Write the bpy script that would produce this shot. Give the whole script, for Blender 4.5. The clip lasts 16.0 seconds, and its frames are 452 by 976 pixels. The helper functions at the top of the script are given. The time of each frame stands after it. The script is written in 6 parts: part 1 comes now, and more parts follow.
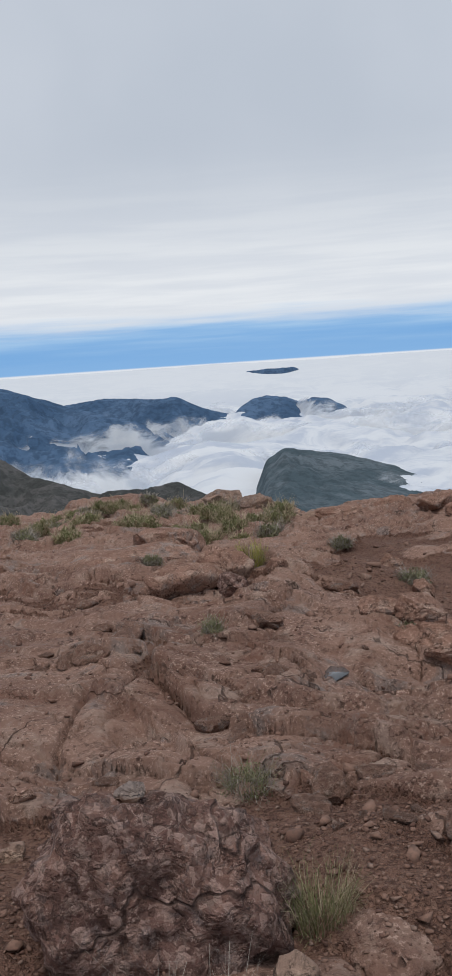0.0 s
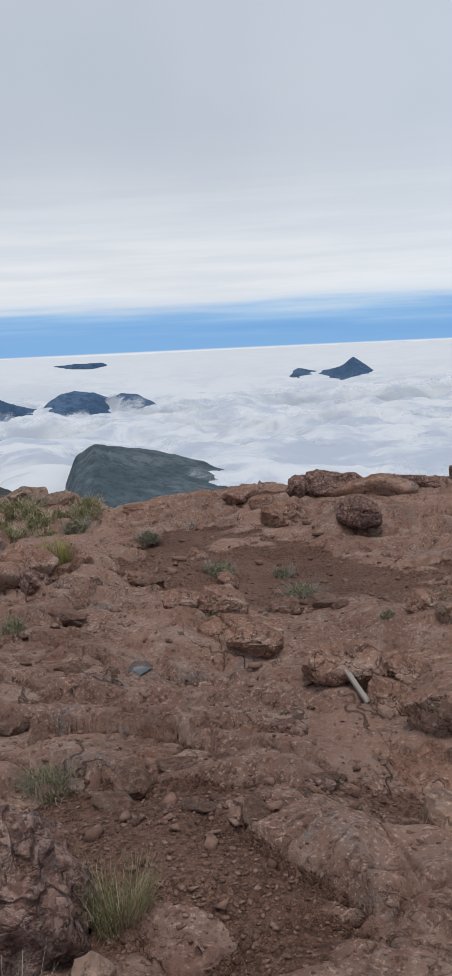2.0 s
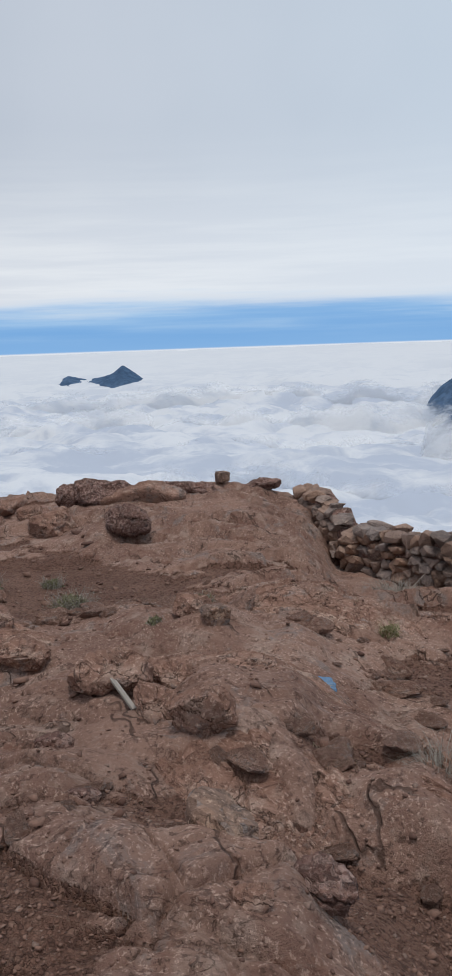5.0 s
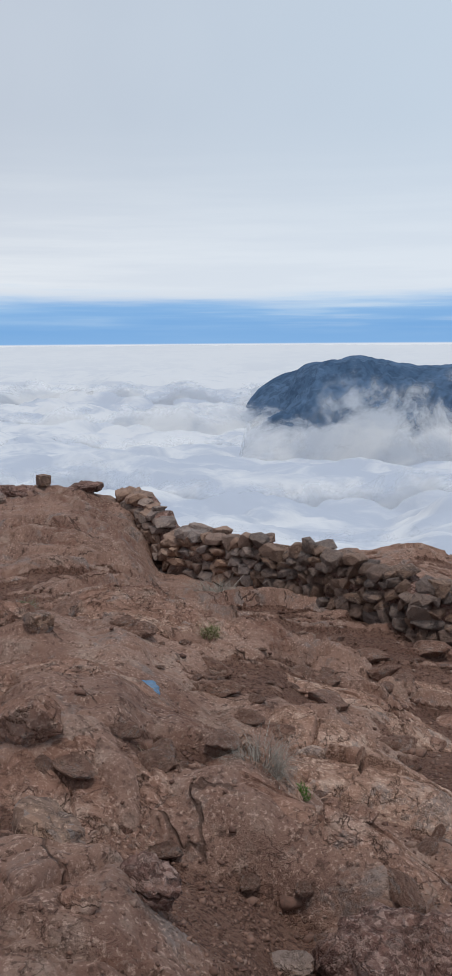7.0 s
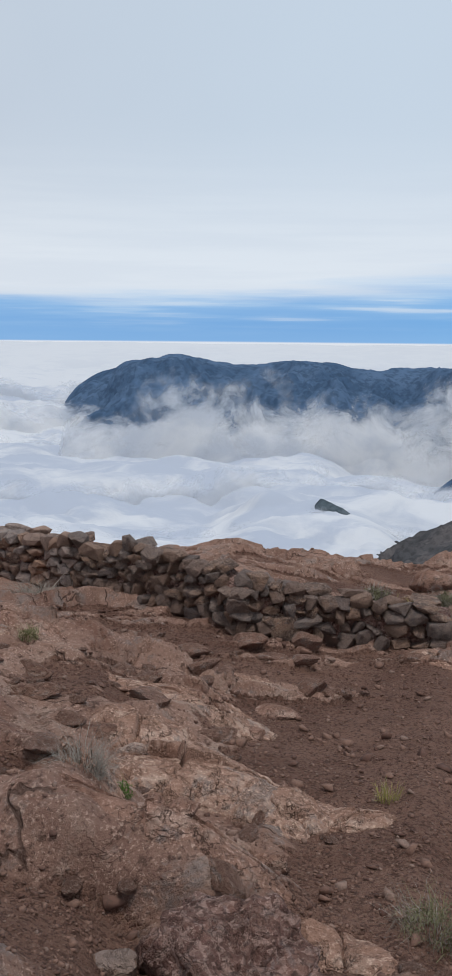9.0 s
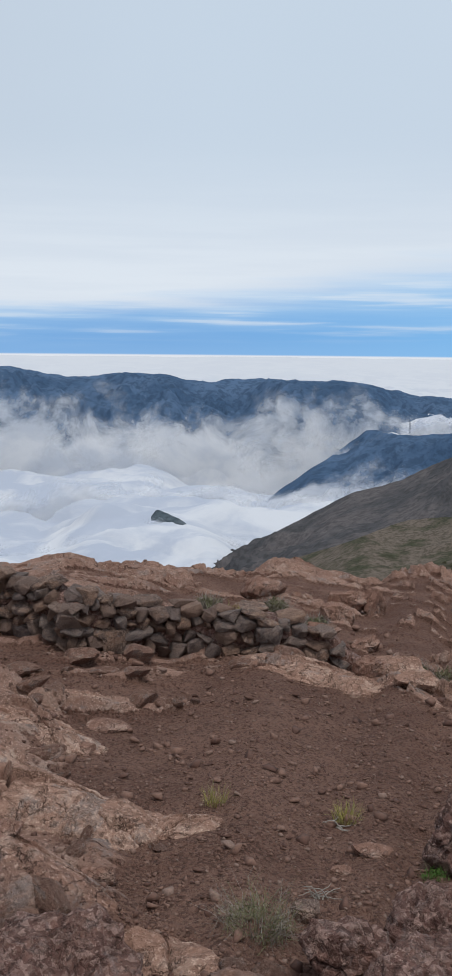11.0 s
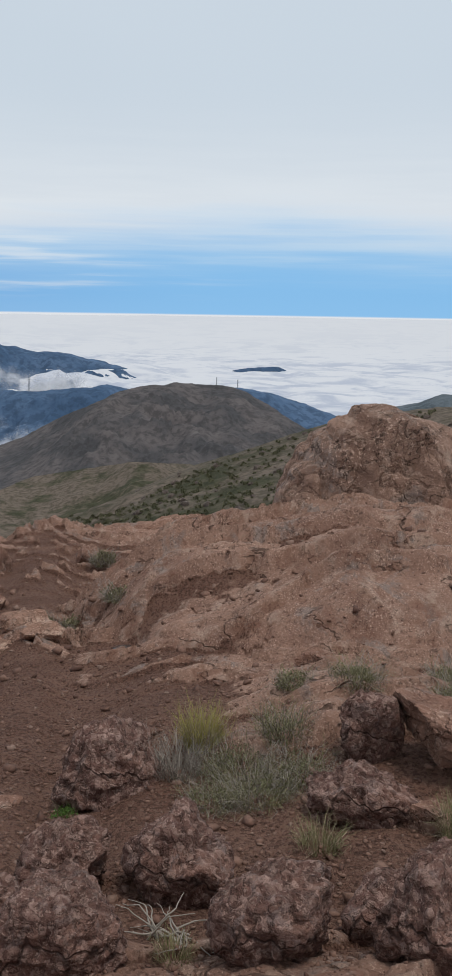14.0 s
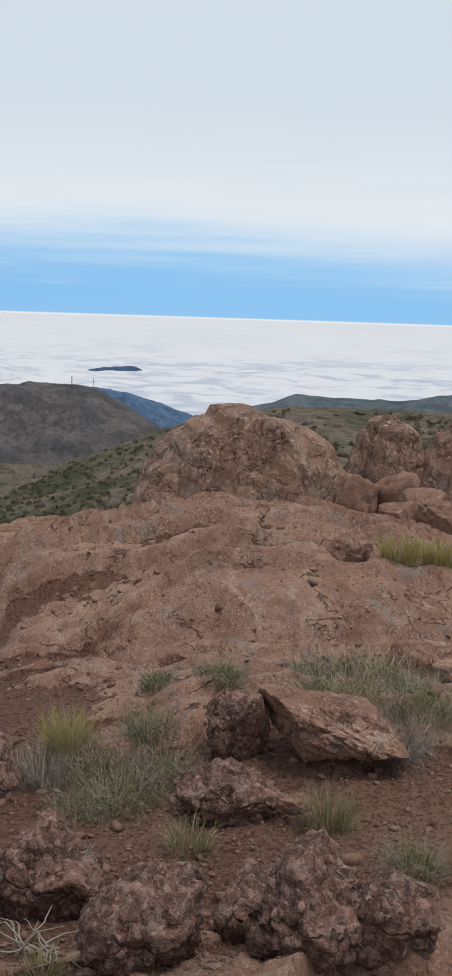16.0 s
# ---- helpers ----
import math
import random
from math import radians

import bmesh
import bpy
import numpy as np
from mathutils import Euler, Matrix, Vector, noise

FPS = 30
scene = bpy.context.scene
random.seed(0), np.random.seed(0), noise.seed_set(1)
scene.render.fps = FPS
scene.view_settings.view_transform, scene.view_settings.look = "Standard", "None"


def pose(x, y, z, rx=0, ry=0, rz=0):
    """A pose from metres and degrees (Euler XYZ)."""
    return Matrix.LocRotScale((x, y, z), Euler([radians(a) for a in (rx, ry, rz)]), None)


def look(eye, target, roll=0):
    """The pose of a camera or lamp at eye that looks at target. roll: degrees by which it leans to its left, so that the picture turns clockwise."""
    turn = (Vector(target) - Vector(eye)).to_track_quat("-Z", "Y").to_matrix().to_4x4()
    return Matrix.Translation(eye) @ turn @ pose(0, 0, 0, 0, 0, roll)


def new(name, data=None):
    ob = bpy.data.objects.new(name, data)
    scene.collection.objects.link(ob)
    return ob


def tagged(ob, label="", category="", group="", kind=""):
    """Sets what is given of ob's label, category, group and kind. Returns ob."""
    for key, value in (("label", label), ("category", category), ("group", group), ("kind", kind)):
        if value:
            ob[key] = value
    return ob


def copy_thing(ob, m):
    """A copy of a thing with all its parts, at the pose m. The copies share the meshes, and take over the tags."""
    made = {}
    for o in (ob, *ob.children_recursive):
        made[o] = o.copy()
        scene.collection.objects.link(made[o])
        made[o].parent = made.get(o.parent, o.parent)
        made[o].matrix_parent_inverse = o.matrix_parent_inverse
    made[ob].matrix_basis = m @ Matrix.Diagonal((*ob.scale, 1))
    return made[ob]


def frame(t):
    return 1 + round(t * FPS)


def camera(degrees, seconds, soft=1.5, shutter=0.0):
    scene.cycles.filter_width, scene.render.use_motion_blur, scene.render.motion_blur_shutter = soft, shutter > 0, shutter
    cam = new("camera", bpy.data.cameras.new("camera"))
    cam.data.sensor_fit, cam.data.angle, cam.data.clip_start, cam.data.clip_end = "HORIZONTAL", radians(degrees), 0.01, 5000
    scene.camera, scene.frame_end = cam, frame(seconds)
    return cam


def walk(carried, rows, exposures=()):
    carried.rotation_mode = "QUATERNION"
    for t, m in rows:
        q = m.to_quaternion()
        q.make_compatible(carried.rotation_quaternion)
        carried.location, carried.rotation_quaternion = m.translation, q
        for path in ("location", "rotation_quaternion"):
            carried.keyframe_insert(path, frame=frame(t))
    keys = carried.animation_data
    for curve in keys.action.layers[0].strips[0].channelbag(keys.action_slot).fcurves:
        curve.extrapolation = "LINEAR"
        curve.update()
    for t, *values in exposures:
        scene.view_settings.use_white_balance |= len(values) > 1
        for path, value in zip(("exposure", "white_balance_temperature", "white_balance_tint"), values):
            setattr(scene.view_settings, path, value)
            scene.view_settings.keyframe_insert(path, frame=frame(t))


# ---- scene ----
cam = camera(27.4, 16.0)

# seconds, eye x y z, yaw, pitch, roll
PATH = [
    (0, -0.000, -0.000, 1.600, 0.00, -8.10, -3.76),
    (0.5, 0.033, 0.015, 1.587, -4.48, -8.37, -3.34),
    (1, 0.045, 0.008, 1.592, -6.45, -8.54, -3.13),
    (1.5, 0.042, 0.028, 1.585, -8.25, -8.76, -2.78),
    (2, 0.053, 0.026, 1.582, -11.80, -8.99, -2.68),
    (2.5, 0.059, 0.022, 1.584, -15.03, -9.20, -2.42),
    (3, 0.081, 0.015, 1.580, -17.35, -9.33, -2.53),
    (3.5, 0.113, 0.010, 1.576, -19.88, -9.24, -2.65),
    (3.7, 0.118, 0.023, 1.569, -21.20, -9.28, -2.41),
    (5.8, 0.078, -0.038, 1.608, -28.99, -9.17, -1.62),
    (6, 0.063, -0.062, 1.626, -30.23, -9.26, -1.37),
    (6.5, 0.052, -0.078, 1.638, -33.89, -8.97, -0.84),
    (7, 0.044, -0.086, 1.645, -37.06, -9.27, -0.41),
    (7.5, 0.046, -0.084, 1.641, -38.76, -9.46, -0.04),
    (8, 0.043, -0.088, 1.644, -40.41, -9.52, 0.06),
    (8.5, 0.042, -0.090, 1.646, -43.84, -9.33, 0.25),
    (9, 0.058, -0.094, 1.638, -48.26, -9.38, 0.53),
    (9.2, 0.057, -0.094, 1.639, -49.37, -9.33, 0.51),
    (11.3, 0.050, -0.216, 1.663, -60.29, -8.58, 1.03),
    (11.5, 0.061, -0.212, 1.649, -61.62, -8.62, 1.44),
    (12, 0.067, -0.233, 1.648, -65.52, -8.81, 1.77),
    (12.5, 0.073, -0.248, 1.645, -68.20, -9.11, 1.52),
    (13, 0.078, -0.266, 1.636, -72.23, -10.40, 1.01),
    (13.5, 0.066, -0.285, 1.637, -77.16, -10.74, 1.11),
    (14, 0.053, -0.299, 1.642, -81.75, -10.99, 0.92),
    (14.5, 0.059, -0.290, 1.643, -85.77, -11.16, 1.29),
    (15, 0.080, -0.272, 1.636, -88.01, -11.09, 1.49),
    (15.5, 0.077, -0.273, 1.639, -90.00, -11.25, 1.70),
    (16, 0.085, -0.266, 1.637, -90.69, -10.81, 1.87),
]


def stand(x, y, z, yaw, pitch, roll):
    """The camera's pose from its eye, heading, tilt and lean in degrees."""
    a, p = radians(yaw), radians(pitch)
    way = Vector((-math.sin(a) * math.cos(p), math.cos(a) * math.cos(p), math.sin(p)))
    return look((x, y, z), Vector((x, y, z)) + way, roll)


walk(cam, [(t, stand(*row)) for t, *row in PATH], [(0.0, 0.0, 6430, 10), (7.0, -0.02, 6320, 10), (11.5, 0.0, 6320, 10), (12.5, 0.0, 6450, 10), (14.0, 0.0, 6600, 10), (15.4, 0.04, 6700, 10), (16.0, 0.12, 6720, 10)])

# ---- sky, sun ----
world = bpy.data.worlds.new("sky")
scene.world = world
world.use_nodes = True
wn, wl = world.node_tree.nodes, world.node_tree.links
wn.clear()


def wnode(kind, **values):
    n = wn.new(kind)
    for key, value in values.items():
        n.inputs[key].default_value = value
    return n


def wmath(op, a, b=None, c=None, clamp=False):
    n = wn.new("ShaderNodeMath")
    n.operation, n.use_clamp = op, clamp
    for k, v in enumerate((a, b, c)):
        if v is None:
            continue
        if isinstance(v, (int, float)):
            n.inputs[k].default_value = v
        else:
            wl.new(v, n.inputs[k])
    return n.outputs[0]


def wmix(fac, a, b):
    n = wn.new("ShaderNodeMix")
    n.data_type = "RGBA"
    for sock, v in ((n.inputs[0], fac), (n.inputs[6], a), (n.inputs[7], b)):
        if isinstance(v, (tuple, float, int)):
            sock.default_value = (*v, 1) if isinstance(v, tuple) else v
        else:
            wl.new(v, sock)
    return n.outputs[2]


def wband(value, lo, hi):
    n = wn.new("ShaderNodeMapRange")
    n.interpolation_type = "SMOOTHSTEP"
    wl.new(value, n.inputs[0])
    for k, v in ((1, lo), (2, hi)):
        if isinstance(v, (int, float)):
            n.inputs[k].default_value = v
        else:
            wl.new(v, n.inputs[k])
    return n.outputs[0]


SUN_EL, SUN_AZ = 76.0, 200.0
coord = wn.new("ShaderNodeTexCoord").outputs["Generated"]
sep = wn.new("ShaderNodeSeparateXYZ")
wl.new(coord, sep.inputs[0])
elev = wmath("MULTIPLY", wmath("ARCSINE", sep.outputs[2]), 57.2958)
azim = wmath("MULTIPLY", wmath("ARCTAN2", sep.outputs[0], sep.outputs[1]), 57.2958)
flat = wn.new("ShaderNodeCombineXYZ")
wl.new(wmath("MULTIPLY", azim, 0.03), flat.inputs[0])
wl.new(wmath("MULTIPLY", elev, 0.45), flat.inputs[1])
streak = wnode("ShaderNodeTexNoise", Scale=2.2, Detail=6.0, Roughness=0.55)
wl.new(flat.outputs[0], streak.inputs["Vector"])
flat2 = wn.new("ShaderNodeCombineXYZ")
wl.new(wmath("MULTIPLY", azim, 0.05), flat2.inputs[0])
wl.new(wmath("MULTIPLY", elev, 1.1), flat2.inputs[1])
fine = wnode("ShaderNodeTexNoise", Scale=1.6, Detail=5.0, Roughness=0.5)
wl.new(flat2.outputs[0], fine.inputs["Vector"])
soft = wnode("ShaderNodeTexNoise", Scale=2.4, Detail=4.0, Roughness=0.5)
wl.new(coord, soft.inputs["Vector"])

sky = wn.new("ShaderNodeTexSky")
sky.sky_type, sky.sun_disc = "NISHITA", False
sky.sun_elevation, sky.sun_rotation, sky.altitude = radians(SUN_EL), radians(SUN_AZ), 2200
clear = wn.new("ShaderNodeVectorMath")
clear.operation = "SCALE"
wl.new(sky.outputs[0], clear.inputs[0])
clear.inputs[3].default_value = 0.05
blue = wmix(0.82, clear.outputs[0], (0.150, 0.405, 0.81))
# a pale haze lies on the last half degree over the sea of cloud
blue = wmix(wmath("MULTIPLY", wband(elev, 0.9, -0.5), 0.35), blue, (0.34, 0.55, 0.80))
blue = wmix(wmath("MULTIPLY", wband(azim, 50.0, 85.0), 0.8), blue, (0.255, 0.54, 0.86))
# the overcast deck's ragged lower edge: it lifts and thins to the right
lift = wmath("MULTIPLY", wmath("MULTIPLY", wband(azim, 50.0, 72.0), wband(azim, 108.0, 82.0)), 1.0)
edge = wmath("ADD", lift, wmath("ADD", wmath("MULTIPLY", wband(azim, 70.0, 85.0), 0.5), 1.85))
dip = wmath("MULTIPLY", wmath("SUBTRACT", streak.outputs[0], 0.5), 2.6)
edge = wmath("ADD", edge, dip)
deck = wband(elev, wmath("SUBTRACT", edge, 0.25), wmath("ADD", edge, wmath("ADD", wmath("MULTIPLY", wband(azim, 48.0, 76.0), 2.2), 1.1)))
# thin high veil that pales the blue towards the deck
veil = wmath("MULTIPLY", wband(elev, wmath("SUBTRACT", edge, 2.2), wmath("ADD", edge, 0.8)), wmath("ADD", wmath("MULTIPLY", wband(fine.outputs[0], 0.36, 0.66), 0.45), 0.35))
blue = wmix(veil, blue, (0.48, 0.66, 0.84))
wisp = wmath("MULTIPLY", wband(fine.outputs[0], 0.50, 0.70), wmath("MULTIPLY", wmath("MULTIPLY", wband(azim, 20.0, 55.0), wband(azim, 86.0, 66.0)), 0.65))
wisp = wmath("MULTIPLY", wisp, wband(elev, 0.2, 1.4))
cover = wmath("MAXIMUM", deck, wisp)
low = wmix(wband(streak.outputs[0], 0.35, 0.65), (0.70, 0.735, 0.785), (0.80, 0.825, 0.85))
high = wmix(wband(soft.outputs[0], 0.35, 0.65), (0.50, 0.55, 0.625), (0.56, 0.605, 0.675))
high = wmix(wmath("MULTIPLY", wband(azim, 8.0, 60.0), 0.8), high, (0.585, 0.685, 0.785))
low = wmix(wmath("MULTIPLY", wband(azim, 8.0, 50.0), 0.6), low, (0.70, 0.775, 0.85))
cloud = wmix(wband(elev, 3.0, 13.0), low, high)
over = wmix(cover, blue, cloud)
under = wmix(wband(elev, -1.5, -0.45), (0.62, 0.66, 0.71), (0.75, 0.78, 0.82))
allsky = wmix(wband(elev, -0.48, -0.36), under, over)
back = wn.new("ShaderNodeBackground")
wl.new(allsky, back.inputs[0])
back.inputs[1].default_value = 1.0
wl.new(back.outputs[0], wn.new("ShaderNodeOutputWorld").inputs[0])

sun = new("sun", bpy.data.lights.new("sun", "SUN"))
sun.data.energy, sun.data.angle, sun.data.color = 1.5, radians(14), (1.0, 0.95, 0.88)
az, el = radians(SUN_AZ), radians(SUN_EL)
sun.matrix_world = look((30 * math.sin(az), 30 * math.cos(az), 40), (30 * math.sin(az) - math.sin(az) * math.cos(el), 30 * math.cos(az) - math.cos(az) * math.cos(el), 40 - math.sin(el)))

# ---- noise on arrays ----


def hashed(i, j, k, seed):
    h = (i.astype(np.int64) * 374761393 + j.astype(np.int64) * 668265263 + k.astype(np.int64) * 2147483647 + seed * 1274126177) & 0xFFFFFFFF
    h = ((h ^ (h >> 13)) * 1274126177) & 0xFFFFFFFF
    h = ((h ^ (h >> 16)) * 2246822519) & 0xFFFFFFFF
    return ((h ^ (h >> 15)) & 0xFFFF) / 32767.5 - 1.0


def grain(x, y, z=None, seed=0):
    """Smooth value noise, -1 to 1."""
    x, y = np.asarray(x, float), np.asarray(y, float)
    xi, yi = np.floor(x), np.floor(y)
    u, v = x - xi, y - yi
    u, v = u * u * u * (u * (u * 6 - 15) + 10), v * v * v * (v * (v * 6 - 15) + 10)
    flat = z is None
    zi = np.zeros_like(xi) if flat else np.floor(z)
    layers = []
    for dz in ((0,) if flat else (0, 1)):
        a = hashed(xi, yi, zi + dz, seed) * (1 - u) + hashed(xi + 1, yi, zi + dz, seed) * u
        b = hashed(xi, yi + 1, zi + dz, seed) * (1 - u) + hashed(xi + 1, yi + 1, zi + dz, seed) * u
        layers.append(a * (1 - v) + b * v)
    if flat:
        return layers[0]
    w = z - zi
    w = w * w * w * (w * (w * 6 - 15) + 10)
    return layers[0] * (1 - w) + layers[1] * w


def fractal(x, y, z=None, octaves=5, gain=0.5, seed=0, kind="plain"):
    total, amp, norm = 0.0, 1.0, 0.0
    for o in range(octaves):
        f = 2.03 ** o
        n = grain(x * f + 17.3 * o, y * f - 9.1 * o, None if z is None else z * f + 5.7 * o, seed + o)
        if kind == "ridge":
            n = 1 - 2 * np.abs(n)
        elif kind == "billow":
            n = 2 * np.abs(n) - 1
        total, norm, amp = total + amp * n, norm + amp, amp * gain
    return total / norm


def blocks(x, y, seed=0):
    """Fractured slabs: a random level and tilt for each cell, and the way to the nearest joint."""
    xi, yi = np.floor(x), np.floor(y)
    best, second, level = np.full(x.shape, 9.0), np.full(x.shape, 9.0), np.zeros(x.shape)
    for dx in (-1, 0, 1):
        for dy in (-1, 0, 1):
            cx, cy = xi + dx, yi + dy
            px, py = cx + 0.5 + 0.45 * hashed(cx, cy, cx * 0, seed), cy + 0.5 + 0.45 * hashed(cx, cy, cx * 0, seed + 1)
            d = np.hypot(x - px, y - py)
            own = hashed(cx, cy, cx * 0, seed + 2) + (x - px) * 0.9 * hashed(cx, cy, cx * 0, seed + 3) + (y - py) * 0.9 * hashed(cx, cy, cx * 0, seed + 4)
            level = np.where(d < best, own, level)
            second = np.where(d < best, best, np.minimum(second, d))
            best = np.minimum(best, d)
    return level, second - best


def ease(v, lo, hi):
    t = np.clip((np.asarray(v, float) - lo) / (hi - lo), 0, 1)
    return t * t * (3 - 2 * t)


def at(bearing, distance):
    """A spot from its bearing in degrees (clockwise from +y) and its distance."""
    return distance * math.sin(radians(bearing)), distance * math.cos(radians(bearing))


# ---- materials ----


class Shade:
    """A small node-graph writer for one material."""

    def __init__(self, name, rough=0.9, specular=0.3):
        self.mat = bpy.data.materials.new(name)
        self.mat.use_nodes = True
        self.nodes, self.links = self.mat.node_tree.nodes, self.mat.node_tree.links
        self.bsdf = self.nodes["Principled BSDF"]
        self.bsdf.inputs["Roughness"].default_value = rough
        self.bsdf.inputs["Specular IOR Level"].default_value = specular
        self.pos = self.nodes.new("ShaderNodeTexCoord").outputs["Object"]

    def put(self, sock, v):
        if isinstance(v, tuple):
            sock.default_value = (*v, 1) if len(v) == 3 and len(sock.default_value) == 4 else v
        elif isinstance(v, (int, float)):
            sock.default_value = v
        else:
            self.links.new(v, sock)

    def noise(self, scale, detail=4.0, rough=0.55, stretch=None, distortion=0.0):
        n = self.nodes.new("ShaderNodeTexNoise")
        n.inputs["Scale"].default_value, n.inputs["Detail"].default_value = scale, detail
        n.inputs["Roughness"].default_value, n.inputs["Distortion"].default_value = rough, distortion
        v = self.pos
        if stretch:
            m = self.nodes.new("ShaderNodeVectorMath")
            m.operation = "MULTIPLY"
            self.links.new(v, m.inputs[0])
            m.inputs[1].default_value = stretch
            v = m.outputs[0]
        self.links.new(v, n.inputs["Vector"])
        return n.outputs[0]

    def cells(self, scale, feature="DISTANCE_TO_EDGE", warp=0.0, stretch=(1, 1, 1)):
        n = self.nodes.new("ShaderNodeTexVoronoi")
        n.feature = feature
        n.inputs["Scale"].default_value = scale
        jitter = self.nodes.new("ShaderNodeTexNoise")
        jitter.inputs["Scale"].default_value, jitter.inputs["Detail"].default_value = scale * 1.6, 5.0
        self.links.new(self.pos, jitter.inputs["Vector"])
        m = self.nodes.new("ShaderNodeVectorMath")
        m.operation = "MULTIPLY_ADD"
        self.links.new(jitter.outputs["Color"], m.inputs[0])
        m.inputs[1].default_value = (warp, warp, warp)
        self.links.new(self.pos, m.inputs[2])
        k = self.nodes.new("ShaderNodeVectorMath")
        k.operation = "MULTIPLY"
        self.links.new(m.outputs[0], k.inputs[0])
        k.inputs[1].default_value = stretch
        self.links.new(k.outputs[0], n.inputs["Vector"])
        return n.outputs["Distance"] if feature == "DISTANCE_TO_EDGE" else n.outputs["Color"]

    def grey(self, v):
        n = self.nodes.new("ShaderNodeSeparateColor")
        self.links.new(v, n.inputs[0])
        return n.outputs[0]

    def band(self, v, lo, hi, a=0.0, b=1.0):
        n = self.nodes.new("ShaderNodeMapRange")
        n.interpolation_type = "SMOOTHSTEP"
        for k, val in enumerate((v, lo, hi, a, b)):
            self.put(n.inputs[k], val)
        return n.outputs[0]

    def mix(self, fac, a, b, how="MIX"):
        n = self.nodes.new("ShaderNodeMix")
        n.data_type, n.blend_type = "RGBA", how
        self.put(n.inputs[0], fac), self.put(n.inputs[6], a), self.put(n.inputs[7], b)
        return n.outputs[2]

    def math(self, op, a, b=0.0):
        n = self.nodes.new("ShaderNodeMath")
        n.operation = op
        self.put(n.inputs[0], a), self.put(n.inputs[1], b)
        return n.outputs[0]

    def attribute(self, name):
        n = self.nodes.new("ShaderNodeAttribute")
        n.attribute_name = name
        return n.outputs["Fac"]

    def random(self):
        return self.nodes.new("ShaderNodeObjectInfo").outputs["Random"]

    def island(self):
        return self.nodes.new("ShaderNodeNewGeometry").outputs["Random Per Island"]

    def colour(self, v):
        self.put(self.bsdf.inputs["Base Color"], v)
        return self

    def bump(self, height, strength=0.5, distance=0.01):
        n = self.nodes.new("ShaderNodeBump")
        n.inputs["Strength"].default_value, n.inputs["Distance"].default_value = strength, distance
        self.links.new(height, n.inputs["Height"])
        self.links.new(n.outputs[0], self.bsdf.inputs["Normal"])
        return self


def rock_colours(s, warm, dark, pale, grey, big=1.3, cracks=1.4, pebbly=0.0, fine=1.0):
    """Weathered granite: warm and dark patches, pale crystals, grey lichen, dark pits, thin dark crack lines."""
    c = s.mix(s.band(s.noise(big, 5, 0.6), 0.38, 0.62), dark, warm)
    c = s.mix(s.band(s.noise(big * 4.1, 5, 0.65), 0.50, 0.70), c, pale)
    c = s.mix(s.math("MULTIPLY", s.band(s.noise(big * 2.3, 7, 0.7, distortion=0.6), 0.54, 0.64), 0.75), c, grey)
    patch = s.band(s.noise(big * 3.3, 4, 0.6), 0.34, 0.60, 0.3, 1.0)
    if pebbly:
        lot = s.grey(s.cells(40.0, "F1", 0.004))
        c = s.mix(s.math("MULTIPLY", s.band(lot, 0.62, 0.95), pebbly), c, tuple(v * 1.5 for v in pale))
        c = s.mix(s.math("MULTIPLY", s.band(lot, 0.40, 0.05), pebbly), c, tuple(v * 0.45 for v in dark))
    c = s.mix(s.math("MULTIPLY", s.math("MULTIPLY", s.band(s.noise(52.0 * fine, 4, 0.75), 0.54, 0.62), 0.7), patch), c, tuple(v * 1.6 for v in pale))
    c = s.mix(s.math("MULTIPLY", s.math("MULTIPLY", s.band(s.noise(26.0 * fine, 6, 0.78, distortion=0.5), 0.46, 0.37), 0.8), patch), c, tuple(v * 0.3 for v in dark))
    line = s.band(s.math("ABSOLUTE", s.math("SUBTRACT", s.noise(cracks, 5, 0.55, (1.5, 0.8, 1.2), 0.3), 0.5)), 0.0075, 0.0015)
    line = s.math("MULTIPLY", line, s.band(s.noise(1.9, 3, 0.5), 0.45, 0.55))
    return s.mix(s.math("MULTIPLY", line, 0.75), c, tuple(v * 0.3 for v in dark)), line


